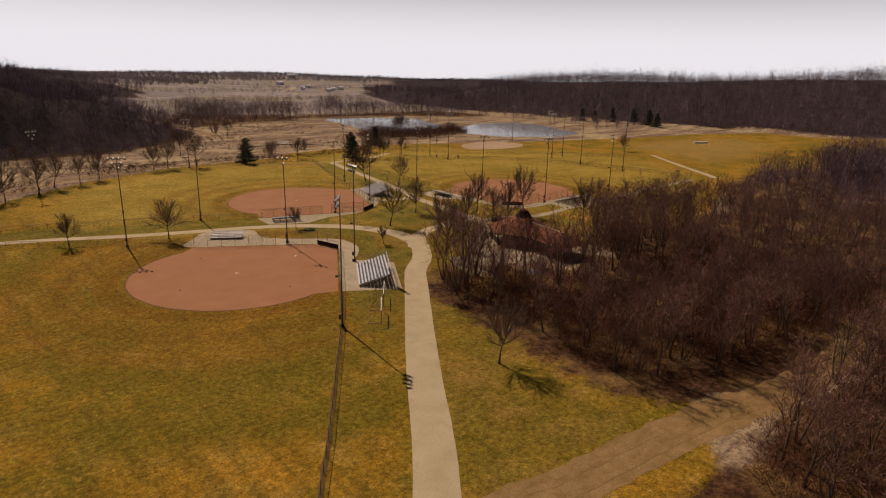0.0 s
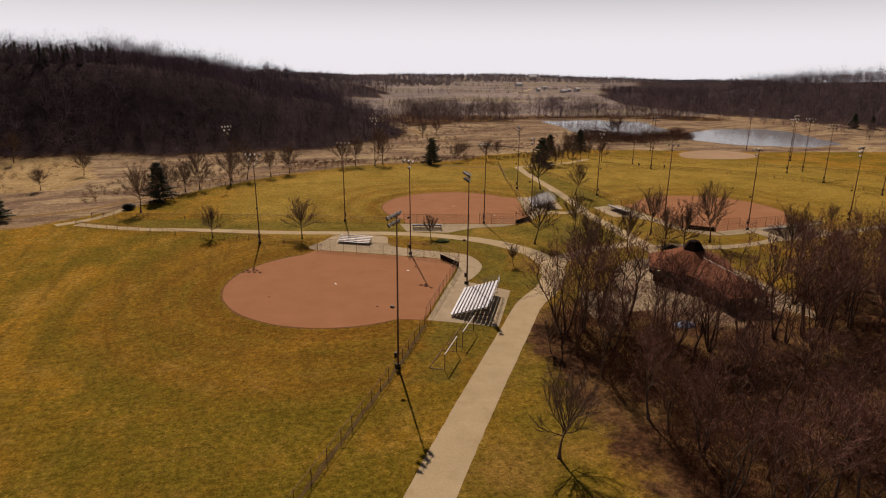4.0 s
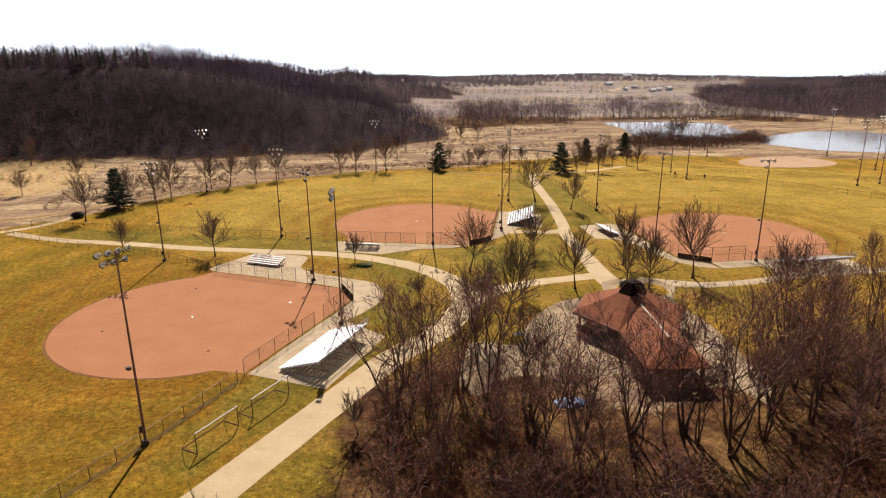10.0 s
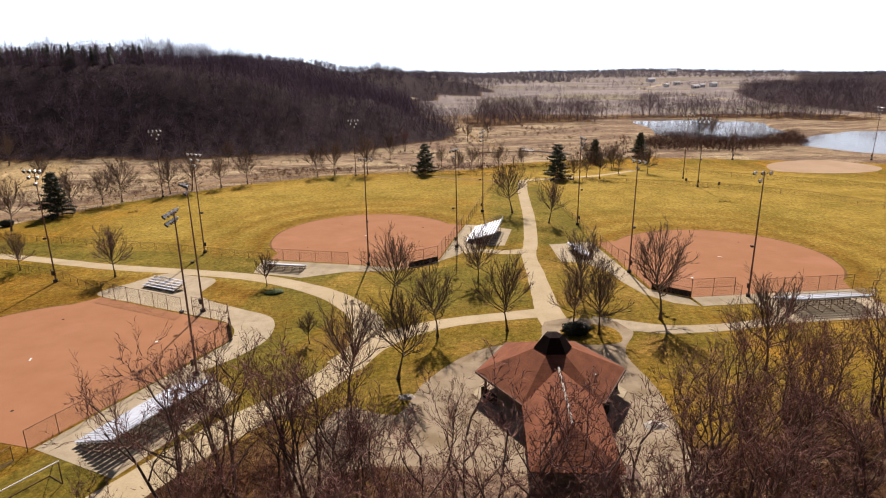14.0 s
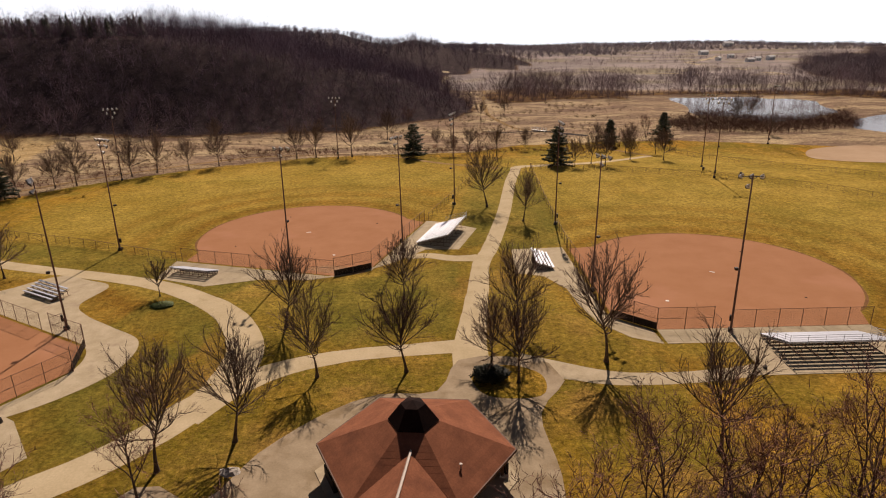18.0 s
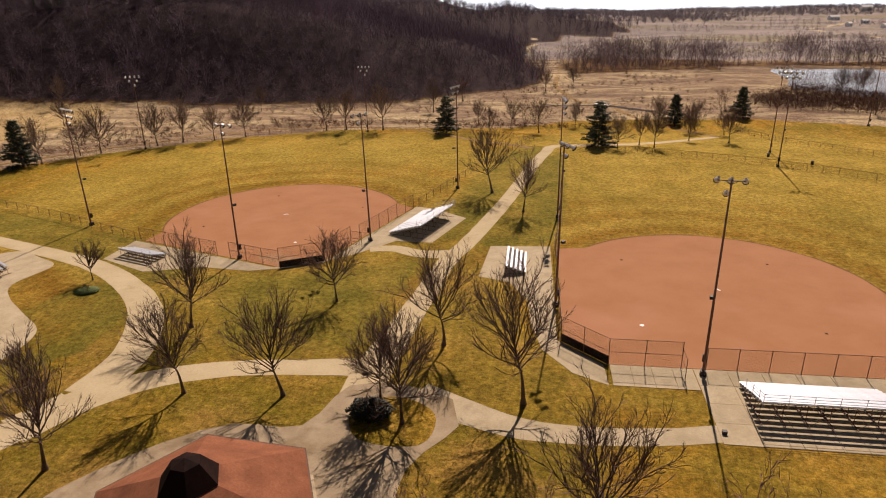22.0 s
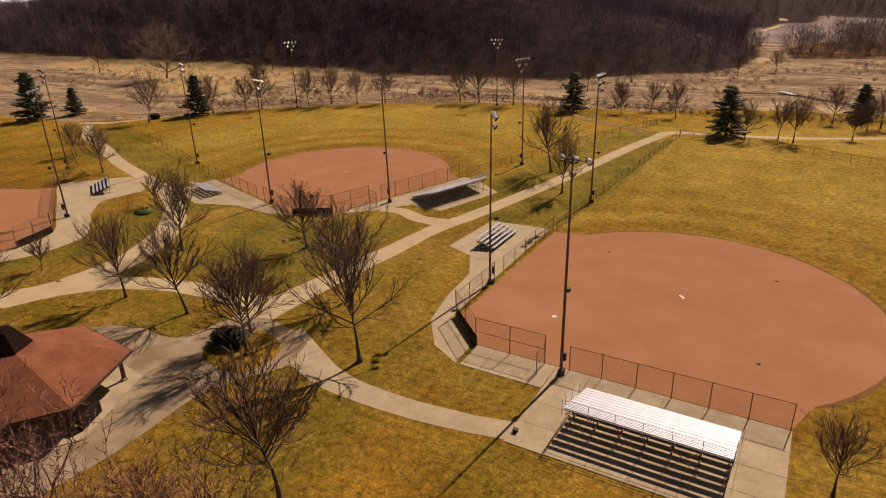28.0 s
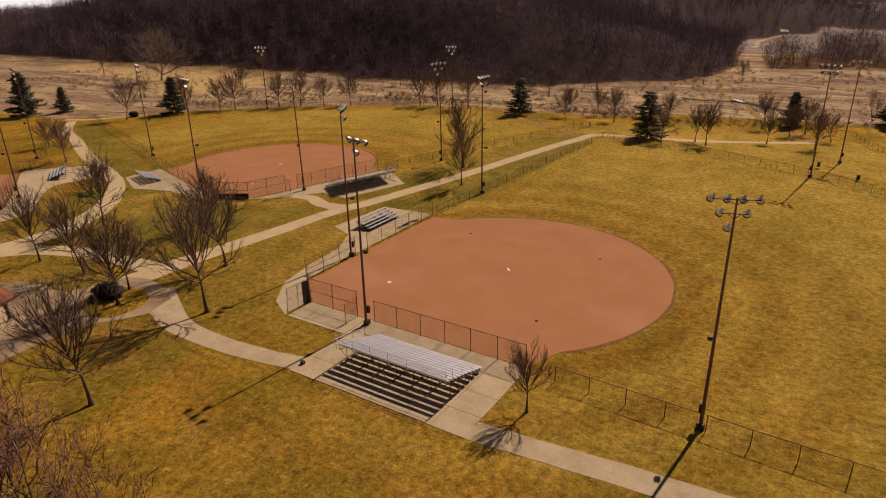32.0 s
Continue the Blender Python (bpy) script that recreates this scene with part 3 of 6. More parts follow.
for cx, cy in ((72.7, 129.3), (178.6, 156.8), (114.0, 181.5)):
    away = np.hypot(flat_x - cx, flat_y - cy)
    stripe = (0.5 + 0.5 * np.sin(2 * math.pi * (away + 2.0 * np.sin(flat_x * 0.07) + 2.0 * np.sin(flat_y * 0.09)) / 13.5)) * ramp(away, 26, 38)
    mow = np.maximum(mow, stripe * (1 - ramp(away, 55, 75)) * (1.0 if cx < 80 else 0.3))
    rings += np.exp(-((away - 22.4) / 2.6) ** 2) + 0.8 * np.exp(-((away - 30.0) / 2.4) ** 2) + 0.6 * np.exp(-((away - 37.5) / 2.4) ** 2)
gold *= 1 - 0.9 * np.clip(rings, 0, 1)
for key, values in (
    ("meadow", ramp(-depth_in(MOWN, flat_x, flat_y), -3, 3)),
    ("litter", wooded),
    ("worn", ramp(depth_in(WORN, flat_x, flat_y), -4, 6)),
    ("straw", ramp(depth_in(STRAW, flat_x, flat_y), -4, 6)),
    ("ring", rings),
    ("mow", mow),
    ("gold", gold),
    ("green", np.maximum.reduce([ramp(depth_in(p, flat_x, flat_y), -3, 3) for p in GREENS])),
    ("pale", ramp(depth_in(PALE, flat_x, flat_y), -12, 12)),
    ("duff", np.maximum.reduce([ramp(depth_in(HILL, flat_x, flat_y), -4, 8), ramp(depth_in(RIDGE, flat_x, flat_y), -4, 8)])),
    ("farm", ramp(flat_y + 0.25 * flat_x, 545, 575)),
):
    ground_mesh.attributes.new(key, "FLOAT", "POINT").data.foreach_set("value", values.astype(np.float32))
tagged(new("ground", ground_mesh), "dormant yellow-green turf running into dry brown meadow and hills", "ground", kind="structure")


def pond(ring, label):
    line = smooth_line(ring, 6, True)
    c = line.mean(0)
    s = Shape().slab([tuple(c + (p - c) * 1.05) for p in line], -3.6, -3.25)
    solid("water", s, WATER, label, "pond", "ponds", "structure")


pond(POND_A, "pale reflecting pond behind the meadow")
pond(POND_B, "grey-blue pond with a sandy far bank")

# ---- ball fields: home plate and turn of each ----
FIELDS = {"a": ((86.7, 132.3), 149.0), "b": ((120.3, 168.8), 72.0), "c": ((168.56, 146.86), 0.0)}


def on_field(key, u, v):
    (hx, hy), turn = FIELDS[key]
    c, s = math.cos(radians(turn)), math.sin(radians(turn))
    return hx + u * c - v * s, hy + u * s + v * c


def infield(key):
    ring = [(-8.7, -4.5), (-4.4, -8.5), (22.0, -8.5)]
    for a in range(-47, 138, 4):
        ring.append((10.05 + 19.7 * math.cos(radians(a)), 9.9 + 19.7 * math.sin(radians(a))))
    ring += [(-8.6, 22.6)]
    ragged = []
    for u, v in ring:
        k = 0.12 * noise.noise(Vector((u * 0.6, v * 0.6, 3.0 + len(key))))
        ragged.append(on_field(key, u + k, v + k))
    s = Shape()
    n = len(ragged)
    s.v = [(x, y, 0.03) for x, y in ragged] + [(x, y, -0.1) for x, y in ragged]
    s.f = [tuple(range(n))] + [(n + i, n + (i + 1) % n, (i + 1) % n, i) for i in range(n)]
    solid("infield", s, CLAY, "smooth red-brown clay softball infield with a rounded edge", "ball field", "infields", "structure")
    # the raised lip where turf meets clay
    lip = Shape()
    arc = [on_field(key, 10.05 + r * math.cos(radians(a)), 9.9 + r * math.sin(radians(a))) for a in range(-47, 138, 3) for r in (19.72 + 0.05 * math.sin(a * 1.7), 20.05 + 0.1 * math.sin(a * 2.3))]
    m = len(arc) // 2
    lip.v = [(x, y, 0.035 if i % 2 == 0 else 0.02) for i, (x, y) in enumerate(arc)]
    lip.f = [(2 * i, 2 * i + 1, 2 * i + 3, 2 * i + 2) for i in range(m - 1)]
    solid("infield_edge", lip, CLAY_EDGE, "dark worn turf lip round the clay infield", "lawn edge", "infield edges", "structure")


def plate(key, u, v, kind):
    x, y = on_field(key, u, v)
    turn = radians(FIELDS[key][1])
    if kind == "home_plate":
        ring = [(-0.22, -0.22), (0.22, -0.22), (0.22, 0.1), (0, 0.3), (-0.22, 0.1)]
        turn += radians(-45)
        mat_, label = WHITE, "white rubber home plate set in the clay"
    elif kind == "pitching_rubber":
        ring = [(-0.42, -0.12), (0.42, -0.12), (0.42, 0.12), (-0.42, 0.12)]
        turn += radians(-45)
        mat_, label = WHITE, "white rubber pitching plate set in the clay"
    else:
        ring = [(-0.15, -0.15), (0.15, -0.15), (0.15, 0.15), (-0.15, 0.15)]
        mat_, label = BOARD, "dark base socket cover in the clay"
    c, s_ = math.cos(turn), math.sin(turn)
    s = Shape().slab([(x + a * c - b * s_, y + a * s_ + b * c) for a, b in ring], 0.02, 0.05)
    solid(kind, s, mat_, label, "base", "bases and plates")


for key in FIELDS:
    infield(key)
    plate(key, 0, 0, "home_plate")
    plate(key, 10.5, 10.3, "pitching_rubber")
    for u, v in ((19, 0), (19, 19), (0, 19)):
        plate(key, u, v, "base")

# the far field by the pond
far_ring = smooth_line([(252, 254), (258, 268), (272, 274), (284, 273), (292, 258), (284, 248), (266, 246)], 2, True)
s = Shape()
s.v = [(x, y, height(x, y) + 0.06) for x, y in far_ring]
s.f = [tuple(range(len(far_ring)))]
solid("infield", s, surface("pale_clay", (0.42, 0.29, 0.18), (0.5, 0.36, 0.24), 0.1, 0.95, fine=2, fine_amount=0.08), "pale sandy infield beside the pond", "ball field", "infields", "structure")

# ---- paths and pads ----
def path(points, widths, material, label, lift=0.03, ragged=0.12):
    solid("path", ribbon(points, widths, height, lift, 1.5, ragged), material, label, "path", "park paths", "structure")


path([(26, 12), (43, 33.5), (63, 58.3), (74.3, 74), (84.2, 87.4), (94.1, 100.5), (101, 109.5), (107, 115), (111.5, 121), (114.2, 127)], [4.9, 4.8, 4.8, 4.7, 4.7, 4.6, 4.4, 4.2, 4.0], GRAVEL, "straight pale gravel service road along the outfield fence", 0.012, 0.1)
path([(20.7, 189.5), (35, 180.5), (49.4, 175), (67, 167.4), (83, 162), (94.6, 157.6), (103, 152.2), (109, 146.6), (112.8, 140.5), (114.8, 134.5), (114.6, 128)], [2.6, 2.6, 2.7, 2.7, 2.8, 2.8, 3.0, 3.4, 4.2, 4.6], GRAVEL, "pale curving footpath between two ball fields", 0.014)
path([(112, 122), (115.5, 127.5), (120.5, 131.4), (127, 133.7), (134, 134.7), (141, 135.4)], [5, 4.2, 3.4, 2.9, 2.9, 3.4], GRAVEL, "pale footpath bending round a lawn island", 0.016)
path([(141, 128), (141, 135), (142, 143), (143.3, 153), (144.6, 163.5), (147, 172), (151.5, 193), (156, 219), (158.8, 232), (161, 239), (170, 241.5), (185, 247), (205, 262)], [4.5, 3.4, 2.8, 2.8, 2.8, 2.7, 2.7, 2.7, 3.0, 3.0, 2.4, 2.2], GRAVEL, "long pale footpath running between two outfield fences", 0.018)
path([(146, 131), (150.5, 129.2), (156, 127.2), (163, 127.0), (169, 127.7), (174.5, 128.9)], [4.6, 3.4, 2.6, 2.3, 2.2, 2.2], CONCRETE, "pale concrete footpath leading to a grandstand", 0.016, 0.06)
path([(186.5, 128.1), (191, 128.2), (197, 128.8), (205, 129.6), (225, 131), (250, 132)], [2.3, 2.3, 2.4, 2.5, 2.6, 2.6], CONCRETE, "pale concrete footpath leading on from a grandstand", 0.016, 0.06)
path([(144.3, 166), (140.5, 165.8), (136, 167.6), (132.5, 167)], [3.2, 2.6, 2.4, 2.2], GRAVEL, "short pale path to the bleachers", 0.02)
path([(155, 236.5), (151, 240), (140, 246), (120, 262), (90, 262), (66, 250), (45, 232), (27, 212), (10, 202), (-30, 196)], [2.2, 1.8, 1.6, 1.6, 1.6, 1.8, 1.8, 2.0, 2.2], TRACK, "worn earth track behind the outfield", 0.022, 0.3)
path([(16, 190), (24, 195), (31, 207)], [2.4, 2.2, 2.0], GRAVEL, "short pale path to the tree row", 0.024)
path([(205, 262), (190, 290), (181, 318), (172, 335), (165, 373), (168, 440), (175, 520)], [1.6, 1.8, 1.8, 2.0, 2.2, 2.2], TRACK, "worn dirt path crossing the dry meadow", 0.024, 0.4)
path([(299, 178), (283, 157), (268, 136), (262, 128)], [2.0, 2.2, 2.4, 3.0], GRAVEL, "pale path along a far field", 0.022)
path([(45, 44), (60, 49), (72, 47.5), (84, 46.4), (97, 44.6), (112, 41.8), (128, 41.2), (146, 46)], [6, 5.8, 6, 6, 5.4, 4.2, 3.4], TRACK, "rutted brown earth track into the woods", 0.014, 0.7)
for side in (-1.15, 1.15):
    path([(x, y + side) for x, y in ((45, 44), (60, 49), (72, 47.5), (84, 46.4), (97, 44.6), (112, 41.8), (128, 41.2))], [0.8, 0.8, 0.9, 0.9, 0.9, 0.8], RUT, "wheel rut worn into the earth track", 0.03, 0.4)
path([(-20, 33), (20, 38), (45, 44)], [3, 4, 6], TRACK, "rutted brown earth track on the lawn", 0.012, 0.6)


def pad(ring, label, top=0.05, material=CONCRETE):
    solid("pad", Shape().slab(ring, -0.1, top), material, label, "paving", "concrete pads", "structure")


plaza = smooth_line([(112, 112), (118, 110), (121, 116), (126, 122), (131, 125.2), (137, 125.6), (139.5, 132), (145, 132.5), (149.5, 130.8), (150.5, 127), (147, 121), (147.2, 112), (146, 104), (143, 92), (134, 86), (121, 87), (115, 95), (108, 100)], 2, True)
pad([tuple(p) for p in plaza], "weathered tan concrete plaza round the pavilion", 0.028, PLAZA)


def island(ring, label):
    line = smooth_line(ring, 0.8, True)
    s = Shape().slab([tuple(p) for p in line], 0.0, 0.045)
    solid("lawn_island", s, LAWN_PATCH, label, "lawn", "lawn islands", "structure")


LAWN_PATCH = TURF
island([(142.2, 124.4), (147.6, 124.2), (148.2, 128.4), (144.6, 130.6), (140.8, 128.8)], "dry lawn island with a young tree and shrub")

# slabs of the pads beside field c, with open joints
for x0, x1, y0, y1, nx_, ny_ in ((172.1, 190.7, 127.0, 138.3, 6, 4), (164.2, 172.06, 134.6, 138.3, 4, 1)):
    pad_root = thing("concrete_apron", pose(x0, y0, 0), "pale jointed concrete apron under the grandstand", "paving", "concrete aprons", "structure")
    w, d = (x1 - x0) / nx_, (y1 - y0) / ny_
    block = Shape().box((0, 0, -0.06), (w - 0.035, d - 0.035, 0.2)).mesh("slab", CONCRETE)
    for i in range(nx_):
        for j in range(ny_):
            part("slab", block, CONCRETE, pad_root, at=pose(w * (i + 0.5), d * (j + 0.5), random.uniform(-0.006, 0.006)))
pad([(149.4, 158.6), (150.2, 169.7), (158.9, 170.2), (159.2, 142.6), (163.6, 138.2), (163.8, 134.6), (160.5, 136.4), (157.6, 140.5), (156.4, 146), (155.9, 152), (153.5, 157)], "pale concrete pad under small bleachers beside the fence", 0.026)
pad([on_field("b", u, v) for u, v in ((-9.2, 24), (-16.5, 22), (-17.5, 12.5), (-13, 6), (-11.5, -1), (-7, -7.5), (-5, -9), (-3.5, -8.8), (-9.1, -3.5))], "pale concrete pad behind a backstop", 0.026)
pad([on_field("b", u, v) for u, v in ((-4.5, -8.8), (23, -8.8), (23, -12.5), (20.5, -19.5), (8, -19.5), (6.5, -14), (0, -11.5))], "pale concrete pad under bleachers", 0.022)
pad([tuple(p) for p in smooth_line([on_field("a", u, v) for u, v in ((24, -9.2), (23.5, -15), (22, -21), (16, -22.2), (11, -22), (8.5, -16), (4, -14.2), (-2, -13.6), (-9, -12.6), (-13, -7), (-13.2, -1), (-11.5, 4.5), (-9.4, 4.8), (-9.2, 0), (-8.6, -4.8), (-4.5, -8.6), (4, -8.9), (14, -8.9))], 1.0, True)], "pale concrete pad curving round a backstop", 0.026)
pad([on_field("a", u, v) for u, v in ((-9.1, 4), (-9.1, 22.5), (-20.2, 22.5), (-20.2, 6.5), (-13.2, 4))], "pale concrete pad under tall bleachers", 0.022)

pad([tuple(p) for p in smooth_line([(116.8, 162.6), (120, 160.6), (124.5, 159.6), (126.5, 161), (124, 162.6), (120, 163.8)], 1.0, True)], "bare reddish dirt behind a backstop", 0.034, DIRT)

# ---- chain-link fences ----
_post, _panel, _rail = {}, {}, {}


def fence(points, tall, label, mid=False, name="chain_link_fence"):
    x0, y0 = points[0]
    root = thing(name, pose(x0, y0, height(x0, y0)), label, "fence", "park fences")
    if tall not in _post:
        _post[tall] = Shape().tube((0, 0, -0.1), (0, 0, tall + 0.06), 0.042, sides=5).mesh("post", STEEL)
        _panel[tall] = Shape().add([(0, 0, 0.04), (3, 0, 0.04), (3, 0, tall), (0, 0, tall)], [(0, 1, 2, 3)]).mesh("wire_mesh", CHAIN)
        _rail[tall] = Shape().tube((0, 0, 0), (3, 0, 0), 0.03, sides=5).mesh("rail", STEEL)
    made = set()
    for (ax, ay), (bx, by) in zip(points, points[1:]):
        run = math.hypot(bx - ax, by - ay)
        n = max(1, round(run / 3.05))
        turn = math.degrees(math.atan2(by - ay, bx - ax))
        for i in range(n + 1):
            px, py = ax + (bx - ax) * i / n, ay + (by - ay) * i / n
            pz = height(px, py) - height(x0, y0)
            if (round(px, 1), round(py, 1)) not in made:
                made.add((round(px, 1), round(py, 1)))
                part("post", _post[tall], STEEL, root, at=pose(px - x0, py - y0, pz, random.gauss(0, 0.6), random.gauss(0, 0.6), turn))
            if i < n:
                qx, qy = ax + (bx - ax) * (i + 1) / n, ay + (by - ay) * (i + 1) / n
                slope = -math.degrees(math.atan2(height(qx, qy) - height(px, py), run / n))
                m = pose(px - x0, py - y0, pz, 0, slope, turn) @ Matrix.Diagonal((run / n / 3, 1, 1, 1))
                part("wire_mesh", _panel[tall], CHAIN, root, at=m)
                part("rail", _rail[tall], STEEL, root, at=m @ Matrix.Translation((0, 0, tall)))
                if mid:
                    part("rail", _rail[tall], STEEL, root, at=m @ Matrix.Translation((0, 0, tall * 0.52)))
    return root


def backstop(key):
    """Fences close to the infield, with a dark board behind home plate."""
    f = lambda *uv: [on_field(key, u, v) for u, v in uv]
    fence(f((-9.0, 23.0), (-9.0, 7.0)), 2.3, "chain-link fence along the clay infield", name="sideline_fence")
    fence(f((-9.0, 4.5), (-9.0, -4.5)), 2.6, "chain-link fence beside the backstop", True, "sideline_fence")
    fence(f((-9.0, -4.5), (-4.5, -8.7)), 3.0, "angled chain-link backstop behind home plate", True, "backstop")
    fence(f((-4.5, -8.7), (2.4, -8.7)), 3.0, "tall chain-link backstop on a concrete pad", True, "backstop")
    fence(f((4.7, -8.7), (22.0, -8.7)), 2.5, "chain-link fence between clay and bleachers", name="sideline_fence")
    gate = fence(f((2.4, -8.7), (2.4, -10.6)), 2.3, "open chain-link gate on a steel frame", True, "gate")
    (ax, ay), (bx, by) = f((-9.0, -4.5), (-4.5, -8.7))
    m = pose(ax, ay, 0, 0, 0, math.degrees(math.atan2(by - ay, bx - ax)))
    run = math.hypot(bx - ax, by - ay)
    board = thing("kick_board", m, "dark boards along the foot of the backstop", "boards", "kick boards")
    for i in range(4):
        part("plank", Shape().box((run / 2, 0.09, 0.16 + 0.24 * i), (run, 0.05, 0.22)), BOARD, board)


for key in FIELDS:
    backstop(key)
fence([on_field("c", 25.0, -9.2), (225, 136.6), (250, 136)], 1.5, "low chain-link outfield fence beside the footpath")
fence([on_field("c", -8.7, 23.6), (161, 195), (163.4, 235)], 1.5, "low chain-link fence along the long footpath")
fence([(163.4, 235.5), (180, 232.6), (192, 227.5), (204, 222), (216, 214), (228, 203), (243, 178), (250, 150), (250, 137)], 1.5, "low chain-link fence curving round an outfield")
fence([(212, 275), (218, 256), (230, 238), (247, 219), (262, 200), (280, 180)], 1.5, "low chain-link fence of a far outfield")
fence([on_field("b", 23.5, -9.0), (144, 214), (155.9, 247)], 1.5, "low chain-link fence along the long footpath")
fence([on_field("b", -9.2, 24), (75, 176.3), (56.5, 183), (39, 189), (23, 195)], 1.5, "low chain-link outfield fence above a lawn bank")
fence([(23, 195.5), (34, 207.5), (48, 224), (62, 236.5), (78, 246), (100, 254.5), (126, 258), (145, 252), (155.9, 247.5)], 1.4, "low chain-link fence below a row of trees")
# worn ground strip, coloured darker to carry the fence's shadow too
path([on_field("a", -9.2, 24.5), (74.3, 94.3), (64.6, 80.2), (57, 69.2), (38, 43), (20, 18)], [0.6, 0.6, 0.6, 0.6], surface("worn_strip", (0.09, 0.058, 0.02), (0.15, 0.1, 0.034), 0.8, 0.95, fine=5), "worn strip under the outfield fence, fence shadow put into its colour", 0.012, 0.3)
fence([on_field("a", -9.2, 24.5), (74.3, 94.3), (64.6, 80.2), (57, 69.2), (38, 43), (20, 18)], 1.5, "low chain-link outfield fence along the gravel road")
fence([on_field("a", 24.5, -9.2), (61.5, 161.8), (49, 168), (35.5, 177), (21, 187)], 1.4, "low chain-link outfield fence along the footpath")

# ---- light poles ----
def light_pole(x, y, aim, style="six", tall=19.3):
    z = height(x, y)
    root = thing("light_pole", pose(x, y, z, random.gauss(0, 0.25), random.gauss(0, 0.25), aim), "tall brown sports light pole with clustered floodlights", "light pole", "sports light poles")
    s = Shape()
    s.tube((0, 0, 0), (0, 0, tall), 0.145, 0.075, 8)
    part("pole", s, POLE, root, smooth=False)
    part("base_collar", Shape().tube((0, 0, -0.1), (0, 0, 0.5), 0.36, 0.27, 8).box((0.32, 0, 0.25), (0.24, 0.36, 0.5)), DARK, root)
    part("control_box", Shape().box((0.34, 0, 1.7), (0.26, 0.42, 0.75)), DARK, root)
    part("horn_speaker", Shape().tube((0, 0, tall * 0.41), (0.5, 0.1, tall * 0.41), 0.03, sides=5).box((0.68, 0.14, tall * 0.41), (0.42, 0.34, 0.3)), DARK, root)
    tiers = {"six": ((tall - 0.15, 4, 3.0), (tall - 1.15, 2, 1.7), (tall - 2.2, 1, 0.0)), "three": ((tall - 0.15, 3, 2.2), (tall - 1.3, 1, 0.0)), "seven": ((tall - 0.15, 4, 3.0), (tall - 1.1, 3, 2.2))}[style]
    for zz, count, wide in tiers:
        if wide:
            arm = part("cross_arm", Shape().tube((0.1, -wide / 2, zz), (0.1, wide / 2, zz), 0.05, sides=5).tube((0, 0, zz - 0.35), (0.1, wide / 4, zz), 0.03, sides=4).tube((0, 0, zz - 0.35), (0.1, -wide / 4, zz), 0.03, sides=4), DARK, root)
        for i in range(count):
            yy = (i / (count - 1) - 0.5) * wide if count > 1 else 0.25
            lamp = Shape()
            c = Vector((0.22, yy, zz + 0.12))
            w = Vector((0.72, 0.12 * (i - (count - 1) / 2), -0.62)).normalized()
            lamp.tube(c - w * 0.26, c - w * 0.02, 0.1, 0.13, 8).tube(c - w * 0.02, c + w * 0.1, 0.14, 0.22, 8).tube(c + w * 0.1, c + w * 0.27, 0.22, 0.265, 8)
            floodlight = part("floodlight", lamp, LAMP, root)
            part("bracket", Shape().tube((0.1, yy, zz), c - w * 0.12, 0.035, sides=4), DARK, floodlight)
            part("visor", Shape().tube(c + w * 0.27, c + w * 0.44, 0.275, 0.29, 8, False), DARK, floodlight, "dark visor ring")
    return root


POLES = [
    (74.65, 94.6, 140, "seven", 20.4), (94.7, 121.9, 175, "seven", 20.0), (90.2, 142.5, 215, "three"), (61.2, 159.9, 250, "six"),
    (82.4, 173.9, 60, "six"), (114.5, 161.8, 75, "three"), (131.8, 170.4, 140, "three"), (141.7, 200.0, 160, "six"), (56.5, 231.6, 300, "six", 18.3), (109.2, 256.6, 270, "six", 17.8),
    (172.8, 137.3, 80, "three"), (159.2, 150.9, 30, "three"), (205.7, 137.4, 110, "six", 18.6), (160.3, 183.8, 0, "six"), (206.8, 220.6, 250, "seven"), (210.7, 237.5, 60, "six"),
    (251.5, 281, 0, "six"), (250.2, 199.0, 80, "six"), (289.7, 234, 100, "six"), (246.0, 179.9, 200, "seven"), (259, 200.2, 60, "six"), (245.1, 158.5, 200, "six"), (300, 270, 180, "six"),
]
for row in POLES:
    light_pole(*row)

